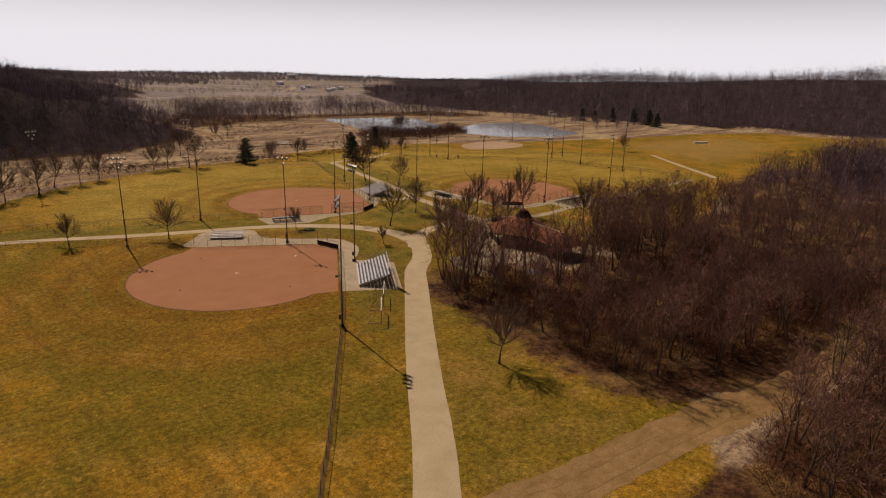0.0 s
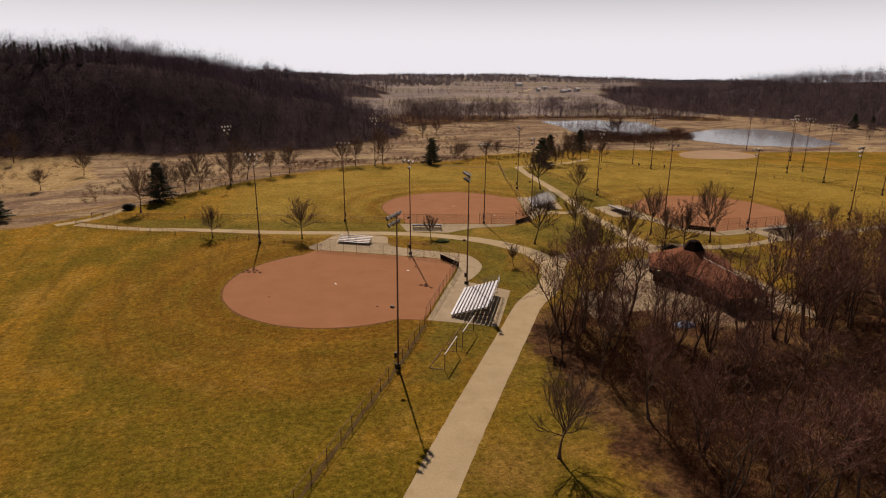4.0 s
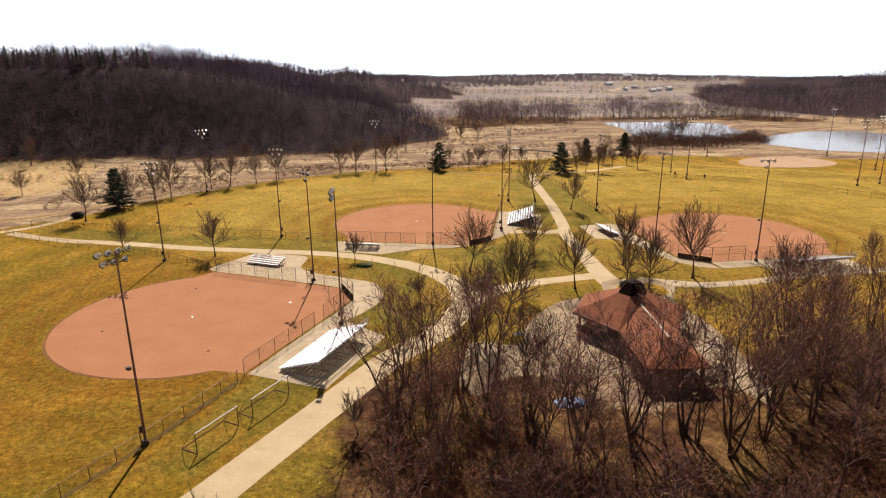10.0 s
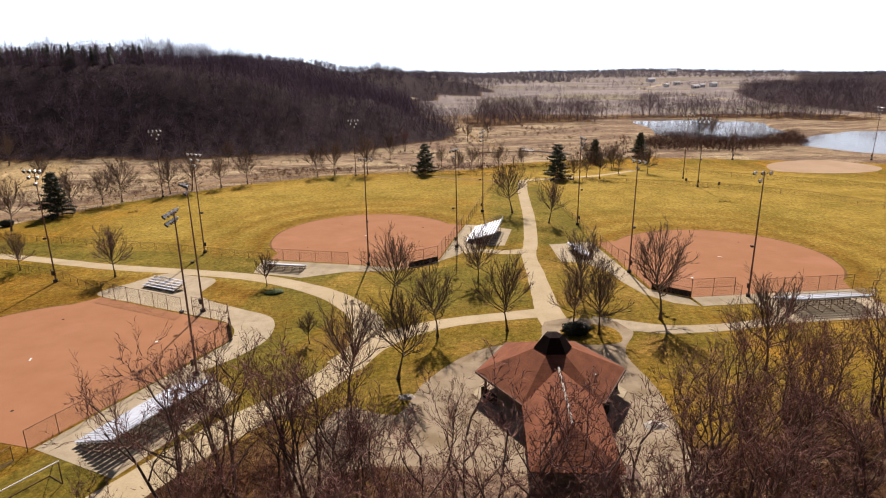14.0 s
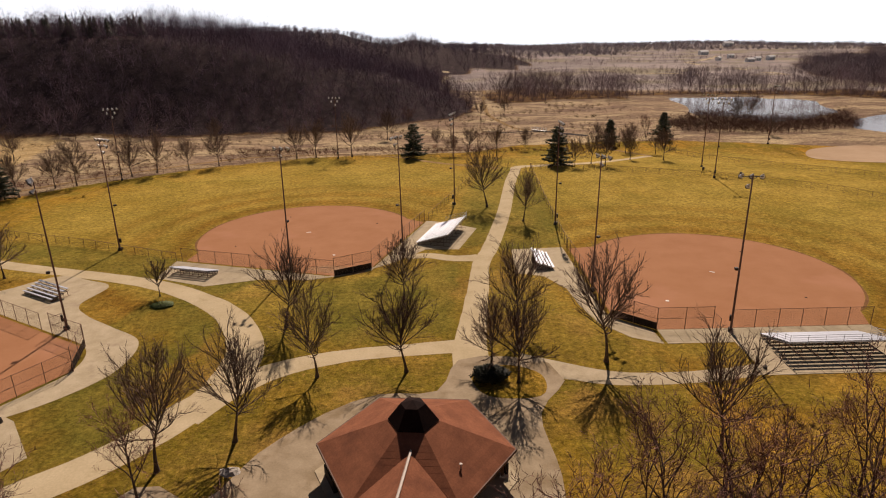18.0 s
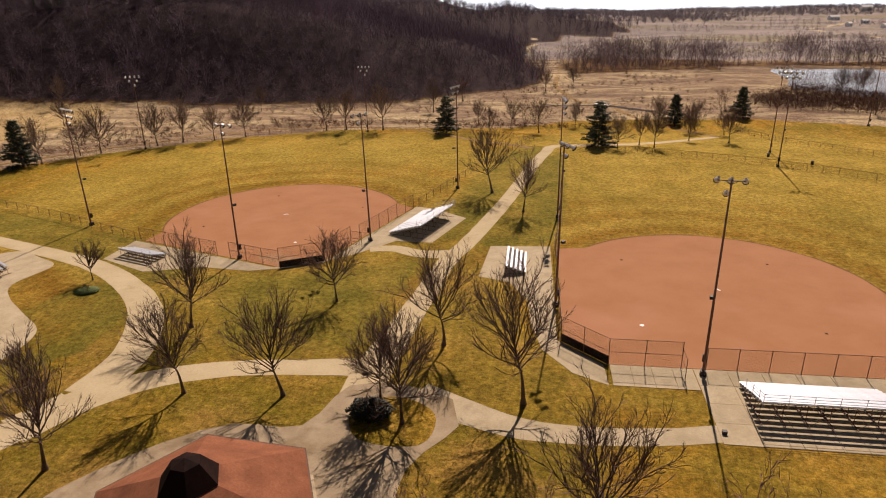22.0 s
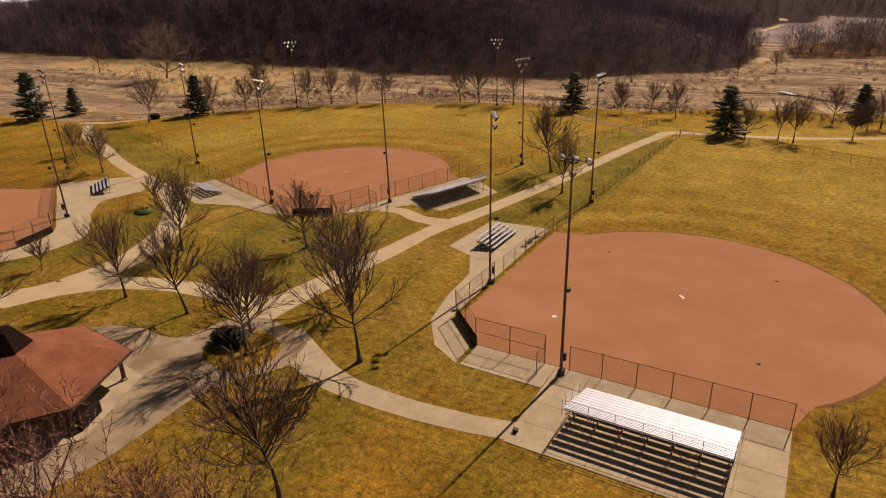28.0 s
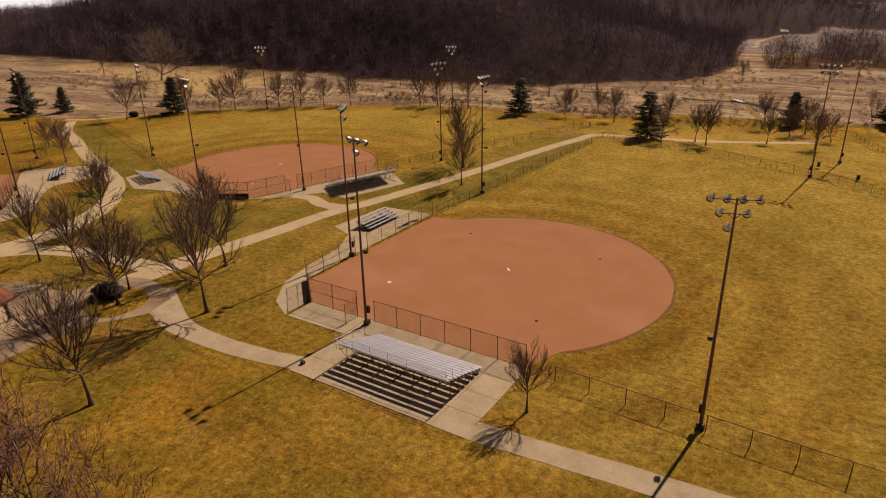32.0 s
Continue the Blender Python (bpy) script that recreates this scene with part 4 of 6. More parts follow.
# ---- bleachers ----
def bleachers(m, rows, length, label, rails=True, tread=0.6, rise=0.195):
    """Rows of planks climbing towards -y from the front edge at y = 0."""
    root = thing("bleachers", m, label, "bleachers", "bleachers")
    seat = Shape().box((0, 0, 0), (length, 0.3, 0.045)).box((0, -0.14, -0.035), (length, 0.02, 0.05)).box((0, 0.14, -0.035), (length, 0.02, 0.05)).mesh("seat_plank", ALU)
    foot = Shape().box((0, 0, 0), (length, 0.36, 0.045)).mesh("foot_plank", SHADE_ALU)
    for i in range(rows):
        y, z = -0.15 - tread * i, 0.45 + rise * i
        part("seat_plank", seat, ALU, root, at=pose(0, y, z, 0, 0, random.gauss(0, 0.04)))
        if i:
            part("foot_plank", foot, SHADE_ALU, root, at=pose(0, y + 0.3, z - 0.34))
    depth, top = tread * rows, 0.45 + rise * (rows - 1)
    bays = max(3, round(length / 1.9))
    frame_shape = Shape()
    frame_shape.tube((0, -0.1, 0.1), (0, -depth + 0.1, top - 0.4), 0.035, sides=4)
    frame_shape.tube((0, 0.0, 0.05), (0, -depth + 0.05, 0.05), 0.035, sides=4)
    for k in range(0, rows, 2 if rows > 5 else 1):
        y, z = -0.15 - tread * k, 0.42 + rise * k
        frame_shape.tube((0, y, 0.02), (0, y, z), 0.03, sides=4)
        if k + 2 < rows:
            frame_shape.tube((0, y, 0.1), (0, y - tread * 2, z + rise * 2 - 0.1), 0.02, sides=4)
    frame_mesh = frame_shape.mesh("support_frame", STEEL)
    for b in range(bays + 1):
        part("support_frame", frame_mesh, STEEL, root, at=pose(-length / 2 + 0.25 + (length - 0.5) * b / bays, 0, 0))
    if rails:
        for k in range(bays):
            if k % 2 == 0:
                xa, xb = (-length / 2 + 0.25 + (length - 0.5) * j / bays for j in (k, k + 1))
                part("cross_brace", Shape().tube((xa, -depth + 0.15, 0.1), (xb, -depth + 0.15, top - 0.2), 0.022, sides=4).tube((xb, -depth + 0.15, 0.1), (xa, -depth + 0.15, top - 0.2), 0.022, sides=4), STEEL, root)
        for k in range(4):
            z = top + 0.12 + 0.27 * k
            part("back_rail", Shape().tube((-length / 2, -depth - 0.02, z), (length / 2, -depth - 0.02, z), 0.022, sides=5), ALU, root)
        for b in range(bays + 1):
            x = -length / 2 + length * b / bays
            part("rail_post", Shape().tube((x, -depth, top - 0.4), (x, -depth, top + 0.98), 0.025, sides=5), ALU, root)
        for x in (-length / 2 - 0.05, length / 2 + 0.05):
            for k in range(4):
                part("side_rail", Shape().tube((x, -tread * 3.2, 0.45 + rise * 3 + 0.15 + 0.25 * k), (x, -depth, top + 0.12 + 0.27 * k), 0.02, sides=5), ALU, root)
            for j in (3.2, 6, 8.5):
                part("rail_post", Shape().tube((x, -tread * j, 0.3 + rise * (j - 1)), (x, -tread * j, 0.45 + rise * j + 0.95), 0.022, sides=5), ALU, root)
    return root


def by_field(key, u, v, turn):
    x, y = on_field(key, u, v)
    return pose(x, y, 0.05, 0, 0, FIELDS[key][1] + turn)


bleachers(by_field("c", 12.95, -11.1, 0), 10, 11.8, "tall bright aluminium grandstand with a railed back, on concrete")
bleachers(by_field("b", 14.4, -11.6, 0), 10, 11.8, "tall bright aluminium grandstand with dark space beneath")
bleachers(by_field("a", -12.4, 14.3, -90), 10, 12.6, "tall bright aluminium grandstand beside the gravel road")
bleachers(by_field("c", -13.0, 16.2, -90), 5, 7.2, "low five-row aluminium bleachers on a concrete pad", False)
bleachers(by_field("b", -12.0, 17.3, -90), 5, 7.0, "low five-row aluminium bleachers on a concrete pad", False)
bleachers(by_field("a", 16.2, -14.4, 0), 5, 7.2, "low five-row aluminium bleachers on a concrete pad", False)

# ---- pavilion ----
PAV = (135.1, 112.6)


def pavilion():
    root = thing("pavilion", pose(PAV[0], PAV[1], 0.05, 0, 0, -5), "open park pavilion with a brown shingled six-sided roof and dark cupola", "pavilion")
    R, eave, top, r = 8.3, 2.75, 5.75, 1.98
    ring = [(R * math.cos(radians(60 * k)), R * math.sin(radians(60 * k))) for k in range(6)]
    inner = [(r * math.cos(radians(60 * k)), r * math.sin(radians(60 * k)) - 0.6) for k in range(6)]
    roof = part("roof", Shape().slab([(0.9 * x, 0.9 * y) for x, y in ring], eave - 0.24, eave - 0.14), TIMBER, root, "brown shingled roof")
    # courses of shingles on each of the six planes
    for k in range(6):
        a, b = ring[k], ring[(k + 1) % 6]
        c, d = inner[(k + 1) % 6], inner[k]
        courses = 11
        for j in range(courses):
            t0, t1 = j / courses, (j + 1.12) / courses
            q = [(a[0] + (d[0] - a[0]) * t, a[1] + (d[1] - a[1]) * t, b[0] + (c[0] - b[0]) * t, b[1] + (c[1] - b[1]) * t, eave + (top - eave) * t) for t in (t0, min(t1, 1))]
            s = Shape()
            lift = 0.007
            p0, p1 = (q[0][0], q[0][1], q[0][4] + lift), (q[0][2], q[0][3], q[0][4] + lift)
            p2, p3 = (q[1][2], q[1][3], q[1][4]), (q[1][0], q[1][1], q[1][4])
            low = [(x, y, z - 0.09) for x, y, z in (p0, p1, p2, p3)]
            s.add([p0, p1, p2, p3] + low, [(0, 1, 2, 3), (7, 6, 5, 4), (0, 4, 5, 1)])
            part("shingle_course", s, SHINGLE, roof)
        part("fascia", Shape().add([(*a, eave + 0.06), (*b, eave + 0.06), (*b, eave - 0.2), (*a, eave - 0.2), (a[0] * 0.985, a[1] * 0.985, eave + 0.06), (b[0] * 0.985, b[1] * 0.985, eave + 0.06), (b[0] * 0.985, b[1] * 0.985, eave - 0.2), (a[0] * 0.985, a[1] * 0.985, eave - 0.2)], [(0, 3, 2, 1), (4, 5, 6, 7), (3, 7, 6, 2), (0, 1, 5, 4)]), TIMBER, roof)
    # cupola: a steep dark six-sided cap that narrows to a flat top
    cup = part("cupola", Shape().slab([(x * 0.92, y + 0.0) for x, y in inner], top - 0.25, top + 0.08), BOARD, root, "dark cupola")
    cap = Shape()
    rim = [(1.04 * r * math.cos(radians(60 * k)), 1.04 * r * math.sin(radians(60 * k)) - 0.6, top + 0.05) for k in range(6)]
    crown_ = [(0.5 * r * math.cos(radians(60 * k)), 0.5 * r * math.sin(radians(60 * k)) - 0.6, top + 1.5) for k in range(6)]
    cap.add(rim + crown_ + [(0, -0.6, top + 1.8)], [(k, (k + 1) % 6, 6 + (k + 1) % 6, 6 + k) for k in range(6)] + [(6 + k, 6 + (k + 1) % 6, 12) for k in range(6)] + [(5, 4, 3, 2, 1, 0)])
    part("cap_roof", cap, CAP, cup)
    # the long wing with a level ridge and a hipped end, turned a little from the hexagon
    y0, y1, half, ridge, hip = -2.4, -18.0, 3.95, 4.9, 3.8
    spin = Matrix.Translation((0.1, -3.5, 0)) @ Matrix.Rotation(radians(-4), 4, "Z") @ Matrix.Translation((-0.1, 3.5, 0))
    wing = part("wing_roof", Shape().slab([tuple((spin @ Vector((x, y, 0)))[:2]) for x, y in ((0.1 - half + 0.4, y1 + 0.4), (0.1 + half - 0.4, y1 + 0.4), (0.1 + half - 0.4, -7.6), (0.1 - half + 0.4, -7.6))], eave - 0.24, eave - 0.14), TIMBER, root, "long hipped wing roof in brown shingles")

    def course(pts):
        pts = [tuple(spin @ Vector(p)) for p in pts]
        part("shingle_course", Shape().add(pts + [(x, y, z - 0.09) for x, y, z in pts], [(0, 1, 2, 3), (7, 6, 5, 4), (0, 4, 5, 1), (3, 7, 4, 0), (1, 5, 6, 2)]), SHINGLE, wing)

    courses = 9
    for j in range(courses):
        t0, t1 = j / courses, min(1, (j + 1.1) / courses)
        z0, z1 = eave + (ridge - eave) * t0 + 0.014, eave + (ridge - eave) * t1
        for side in (-1, 1):
            x0, x1 = 0.1 + side * half * (1 - t0), 0.1 + side * half * (1 - t1)
            ya, yb = -7.2 + (y0 + 7.2) * t0, -7.2 + (y0 + 7.2) * t1
            course([(x0, y1 + hip * t0, z0), (x0, ya, z0), (x1, yb, z1), (x1, y1 + hip * t1, z1)])
        xa, xb = half * (1 - t0), half * (1 - t1)
        course([(0.1 + xa, y1 + hip * t0, z0), (0.1 - xa, y1 + hip * t0, z0), (0.1 - xb, y1 + hip * t1, z1), (0.1 + xb, y1 + hip * t1, z1)])
    for side in (-1, 1):
        a, b = (tuple(spin @ Vector(p)) for p in ((0.1 + side * half, -7.2, eave + 0.02), (0.1 + side * 0.5, y0 - 0.4, ridge - 0.1)))
        part("valley", Shape().tube(a, b, 0.05, 0.05, 5), SHINGLE, wing)
    a, b = (tuple(spin @ Vector((0.1, y, ridge + 0.04))) for y in (y0 - 0.3, y1 + hip))
    part("ridge_flashing", Shape().tube(a, b, 0.12, 0.12, 5), FLASHING, wing, "pale metal ridge strip")
    # posts and low walls
    for x, y in [(0.86 * a, 0.86 * b) for a, b in ring] + [tuple((spin @ Vector((0.1 + sx * 3.3, yy, 0)))[:2]) for sx in (-1, 1) for yy in (-9.6, -13.4, -17.0)]:
        post_ = part("post", Shape().box((x, y, (eave - 0.15) / 2), (0.28, 0.28, eave - 0.15)), TIMBER, root)
        part("post_base", Shape().box((x, y, 0.12), (0.46, 0.46, 0.25)), STONE, post_)
    for k, w in ((0, 0.34), (2, 0.3), (3, 0.34), (5, 0.3)):
        a, b = Vector(ring[k]) * 0.93, Vector(ring[(k + 1) % 6]) * 0.93
        mid, way = a.lerp(b, 0.22), (b - a).normalized()
        turn = Matrix.Rotation(math.atan2(way.y, way.x), 3, "Z")
        part("low_wall", Shape().box((mid.x, mid.y, 0.55), (2.6, w, 1.1), turn), BOARD, root)
    part("floor_slab", Shape().slab([(1.04 * x, 1.04 * y) for x, y in ring], -0.1, 0.06), CONCRETE, root)
    part("roof_vent", Shape().tube((3.9, -3.9, 3.6), (3.9, -3.9, 4.2), 0.06, sides=7).tube((3.9, -3.9, 4.16), (3.9, -3.9, 4.24), 0.12, sides=7), FLASHING, roof, "small pale roof vent")


pavilion()


def picnic_table(x, y, turn, label="dark wooden picnic table with attached benches"):
    root = thing("picnic_table", pose(x, y, 0.06, 0, 0, turn), label, "picnic table", "picnic tables")
    for k in range(4):
        part("top_plank", Shape().box((0, -0.3 + 0.2 * k, 0.74), (1.9, 0.18, 0.045)), TIMBER, root)
    for yy in (-0.75, 0.75):
        part("bench_plank", Shape().box((0, yy, 0.44), (1.9, 0.26, 0.045)), TIMBER, root)
    for xx in (-0.6, 0.6):
        part("leg_frame", Shape().tube((xx, -0.68, 0), (xx, -0.2, 0.72), 0.04, sides=4).tube((xx, 0.68, 0), (xx, 0.2, 0.72), 0.04, sides=4).tube((xx, -0.8, 0.4), (xx, 0.8, 0.4), 0.035, sides=4), TIMBER, root)


for x, y, turn in ((133, 108, 10), (137.5, 114.5, 60), (131.5, 99, 5), (138, 97, 85), (134, 93, 20)):
    picnic_table(x, y, turn)


def litter_bin(x, y, material, label):
    root = thing("litter_bin", pose(x, y, 0.05), label, "litter bin", "litter bins")
    part("barrel", Shape().tube((0, 0, 0), (0, 0, 0.85), 0.28, 0.3, 10), material, root)
    part("rim", Shape().tube((0, 0, 0.83), (0, 0, 0.9), 0.32, 0.32, 10), DARK, root)


litter_bin(142.0, 112.8, RED, "red steel barrel litter bin beside the pavilion")
solid("utility_box", Shape().box((172.5, 128.4, 0.15), (0.36, 0.3, 0.3)).box((172.5, 128.4, 0.31), (0.4, 0.34, 0.04)), DARK, "small dark metal utility box on the concrete", "utility box")
litter_bin(128.6, 107.6, DARK, "dark steel barrel litter bin beside the pavilion")
litter_bin(207.5, 229, DARK, "dark steel barrel litter bin on the lawn")
litter_bin(214, 222, DARK, "dark steel barrel litter bin on the lawn")


def soccer_goal(x0, y0, x1, y1):
    """A portable goal: white crossbar on two posts, with a ground frame and stays behind."""
    run, turn = math.hypot(x1 - x0, y1 - y0), math.degrees(math.atan2(y1 - y0, x1 - x0))
    tall, deep, r = 2.28, 2.1, 0.055
    root = thing("soccer_goal", pose(x0, y0, 0, 0, 0, turn), "portable soccer goal without a net, lit white crossbar, backlit brown posts", "soccer goal", "soccer goals")
    # lit top and backlit posts are put into the colours: white bar, brown steel
    part("crossbar", Shape().tube((-0.06, 0, tall), (run + 0.06, 0, tall), 0.075, sides=8), PAINT, root, "crossbar, lit white in its colour")
    for x in (0.0, run):
        part("goal_post", Shape().tube((x, 0, 0), (x, 0, tall), r, sides=6), STEEL, root)
        part("ground_bar", Shape().tube((x, 0, 0.05), (x, deep, 0.05), 0.04, sides=5), STEEL, root)
        part("stay", Shape().tube((x, 0.04, tall - 0.1), (x, 0.75, tall - 0.25), 0.03, sides=5).tube((x, 0.75, tall - 0.25), (x, deep, 0.05), 0.03, sides=5), STEEL, root)
    part("rear_bar", Shape().tube((0, deep, 0.05), (run, deep, 0.05), 0.04, sides=5), STEEL, root)


soccer_goal(80.1, 91.9, 83.4, 96.5)
soccer_goal(84.75, 97.75, 88.25, 102.45)


def heap(x, y, size, material, name, label):
    s = Shape()
    n = 14
    rings = []
    for j in range(5):
        t = j / 4
        for i in range(n):
            a = 2 * math.pi * i / n
            r = size * (1 - 0.9 * t) * (1 + 0.25 * noise.noise(Vector((math.cos(a) * 2, math.sin(a) * 2, t * 3 + x))))
            rings.append((x + 1.4 * r * math.cos(a), y + r * math.sin(a), size * 0.45 * math.sin(t * math.pi / 2) + 0.15 * noise.noise(Vector((a * 2, t * 5, 1.0)))))
    s.add(rings, [(j * n + i, j * n + (i + 1) % n, (j + 1) * n + (i + 1) % n, (j + 1) * n + i) for j in range(4) for i in range(n)])
    solid(name, s, material, label, "heap")


heap(119.4, 94.2, 1.5, TARP, "tarpaulin", "crumpled blue tarpaulin heap at the wood's edge")
heap(119.3, 113.6, 0.7, STONE, "boulder", "pale flat boulders beside a young tree")
heap(143.9, 104.9, 0.9, STONE, "rubble", "pale rubble heap beside the pavilion")


# ---- trees ----
def tubes(segments, sides, pointed=False):
    """Points and triangles of many tapered tubes at once."""
    p0 = np.array([s[0] for s in segments])
    p1 = np.array([s[1] for s in segments])
    r0 = np.array([s[2] for s in segments])
    r1 = np.array([s[3] for s in segments])
    w = p1 - p0
    w = w / np.maximum(np.linalg.norm(w, axis=1)[:, None], 1e-6)
    ref = np.where(np.abs(w[:, 2:3]) > 0.9, np.array([[1.0, 0, 0]]), np.array([[0, 0, 1.0]]))
    a = np.cross(w, ref)
    a /= np.linalg.norm(a, axis=1)[:, None]
    b = np.cross(w, a)
    n = len(p0)
    ang = np.arange(sides) * 2 * math.pi / sides
    off = a[:, None, :] * np.cos(ang)[None, :, None] + b[:, None, :] * np.sin(ang)[None, :, None]
    low = p0[:, None, :] + off * r0[:, None, None]
    i = np.arange(sides)
    j = (i + 1) % sides
    if pointed:
        v = np.concatenate([low, p1[:, None, :]], 1)
        f = np.stack([i, j, np.full(sides, sides)], 1)
    else:
        v = np.concatenate([low, p1[:, None, :] + off * r1[:, None, None]], 1)
        f = np.concatenate([np.stack([i, j, sides + j], 1), np.stack([i, sides + j, sides + i], 1)])
    k = v.shape[1]
    return v.reshape(-1, 3), (f[None] + (np.arange(n) * k)[:, None, None]).reshape(-1, 3)


def grow(seed, tall, clear, spread, limbs, kids, rise=0.18, twig_r=0.013, stems=1, steep=0, fan=False, crook=1.0, low=36, girth=0.0235):
    """A bare tree: its trunk, limbs and twigs as lists of tapered pieces."""
    rng = random.Random(seed)
    out = ([], [], [])

    def jitter(v, k):
        v = v + np.array([rng.gauss(0, k), rng.gauss(0, k), rng.gauss(0, k)])
        return v / np.linalg.norm(v)

    def branch(p, d, length, r, level):
        steps = (4, 4, 3, 2, 1)[level]
        spots = []
        for k in range(steps):
            d = jitter(d + np.array([0, 0, rise]), (0.065 + 0.03 * level) * crook)
            q = p + d * length / steps
            ra, rb = r * (1 - 0.75 * k / steps), r * (1 - 0.75 * (k + 1) / steps)
            out[1 if level <= 2 else 2].append((p, q, max(ra, twig_r), max(rb, twig_r * 0.6)))
            spots.append((p, q, d))
            p = q
        if level >= 4 or level - 1 >= len(kids):
            return
        for k in range(kids[level - 1]):
            t = (k + rng.random()) / kids[level - 1] * 0.85 + 0.15
            a, b, w = spots[min(int(t * steps), steps - 1)]
            f = t * steps - int(t * steps)
            side = np.cross(w, jitter(np.array([0.0, 0.0, 1.0]), 0.8))
            side = side / max(np.linalg.norm(side), 1e-6)
            lean = rng.uniform(0.22, 0.52) if fan else rng.uniform(0.32, 0.72)
            branch(a + (b - a) * f, w * (1 - lean * 0.45) + side * lean * rng.choice((-1, 1)), length * rng.uniform(0.42, 0.68) * (1.1 - 0.4 * t), r * 0.6, level + 1)

    for stem in range(stems):
        p = np.array([0.0, 0.0, 0.0])
        d = np.array([rng.gauss(0, 0.05), rng.gauss(0, 0.05), 1.0])
        if stems > 1:
            a = 2 * math.pi * stem / stems + rng.random()
            p, d = np.array([0.15 * math.cos(a), 0.15 * math.sin(a), 0]), np.array([0.28 * math.cos(a), 0.28 * math.sin(a), 1.0])
        d = d / np.linalg.norm(d)
        r = tall * girth / (1 if stems == 1 else 1.35)
        steps = 9
        trunk = []
        for k in range(steps):
            d = jitter(d + np.array([0, 0, 0.12]), 0.055 * crook)
            q = p + d * tall * (0.6 if fan else 0.8) / steps
            ra, rb = (r * (1 - 0.95 * (j / steps) ** 0.7) for j in (k, k + 1))
            out[0].append((p, q, ra * (1.35 if k == 0 else 1), rb))
            trunk.append((p, q, rb, d))
            p = q
        n = max(3, limbs // stems)
        for k in range(n):
            t = clear + (0.93 - clear) * ((k + rng.random() * 0.8) / n)
            a, b, rr, w = trunk[min(int(t * steps), steps - 1)]
            f = t * steps - int(t * steps)
            az = k * 2.4 + rng.random()
            el = radians(rng.uniform(14, 42) + 30 * t + steep * (1 - t))
            way = np.array([math.cos(az) * math.cos(el), math.sin(az) * math.cos(el), math.sin(el)])
            if fan:
                el = radians(low + (80 - low) * (k + rng.random()) / n + rng.uniform(-6, 6))
                way = np.array([math.cos(az) * math.cos(el), math.sin(az) * math.cos(el), math.sin(el)])
                branch(a + (b - a) * f, way, tall * (spread * math.cos(el) + 0.43 * math.sin(el)) * rng.uniform(0.82, 1.08), max(rr * 0.85, 0.085), 1)
                continue
            branch(a + (b - a) * f, way, tall * spread * rng.uniform(0.75, 1.1) * (1.1 - 0.5 * t), max(rr * 0.85, 0.065), 1)
    return out


def blades(segments, seed):
    """Points and triangles of many fine twigs, one sliver each."""
    rng = np.random.default_rng(seed)
    p0, p1 = np.array([s[0] for s in segments]), np.array([s[1] for s in segments])
    side = np.cross(p1 - p0, rng.normal(size=p0.shape))
    side *= np.array([s[2] for s in segments])[:, None] / np.maximum(np.linalg.norm(side, axis=1)[:, None], 1e-6)
    return np.stack([p0 - side, p0 + side, p1], 1).reshape(-1, 3), np.arange(3 * len(p0)).reshape(-1, 3)


def tree_meshes(name, *args, twig=None, **kw):
    trunk, limb, fine = grow(*args, **kw)
    if twig:
        limb, fine = [s for s in limb if s[2] > 0.05], fine + [s for s in limb if s[2] <= 0.05]
    made = [array_mesh("trunk", *tubes(trunk, 7), BARK), array_mesh("branchwork", *tubes(limb, 3), BARK)]
    if fine:
        made.append(array_mesh("crown", *blades(fine, args[0]), twig or TWIG))
    return made


KINDS = {
    "vase": [tree_meshes("vase", k, 10.0, 0.5, 0.35, 16, (6, 6, 5), 0.1, 0.015, fan=True, low=26, crook=1.15) for k in (1, 2, 3)],
    "round": [tree_meshes("round", k, 8.6, 0.48, 0.39, 17, (6, 6, 6), 0.08, 0.015, fan=True, low=18, crook=1.2) for k in (11, 12)],
    "young": [tree_meshes("young", k, 5.2, 0.5, 0.32, 11, (6, 5, 4), 0.1, 0.0125, fan=True, crook=1.2) for k in (21, 22)],
    "woodland": [tree_meshes("woodland", k, 12.0, 0.28, 0.48, 12, (6, 5, 4), 0.12, 0.017, steep=26, crook=1.7, girth=0.0165, twig=WOOD_TWIG) for k in (31, 32, 33, 34)],
    "forked": [tree_meshes("forked", k, 11.5, 0.24, 0.48, 15, (6, 5, 4), 0.12, 0.017, steep=22, stems=3, crook=1.7, girth=0.0175, twig=WOOD_TWIG) for k in (41, 42, 43)],
    "great": [tree_meshes("great", 51, 18.0, 0.2, 0.66, 20, (6, 7, 5), 0.01, 0.05, fan=True, low=22, twig=PALE_TWIG)],
}
LABELS = {
    "vase": "bare vase-shaped shade tree with fine upright branches",
    "round": "bare round-headed shade tree with dense reddish twigs",
    "young": "small bare young tree on a thin trunk",
    "woodland": "tall bare dark woodland tree in leaf litter",
    "forked": "bare multi-stemmed dark woodland tree",
    "great": "huge spreading bare tree in the dry meadow",
}


def tree(kind, x, y, scale=1.0, group="park trees", which=None, lean=(0, 0)):
    z = height(x, y)
    i = random.randrange(len(KINDS[kind])) if which is None else which
    root = thing("tree", pose(x, y, z - 0.05, lean[0], lean[1], random.uniform(0, 360)) @ Matrix.Diagonal((scale, scale, scale * random.uniform(0.94, 1.06), 1)), LABELS[kind], "tree", group)
    for me in KINDS[kind][i]:
        piece = part(me.name.split(".")[0], me, None, root)
        if piece.name[:5] != "trunk":
            piece["kind"] = "stuff"
    return root


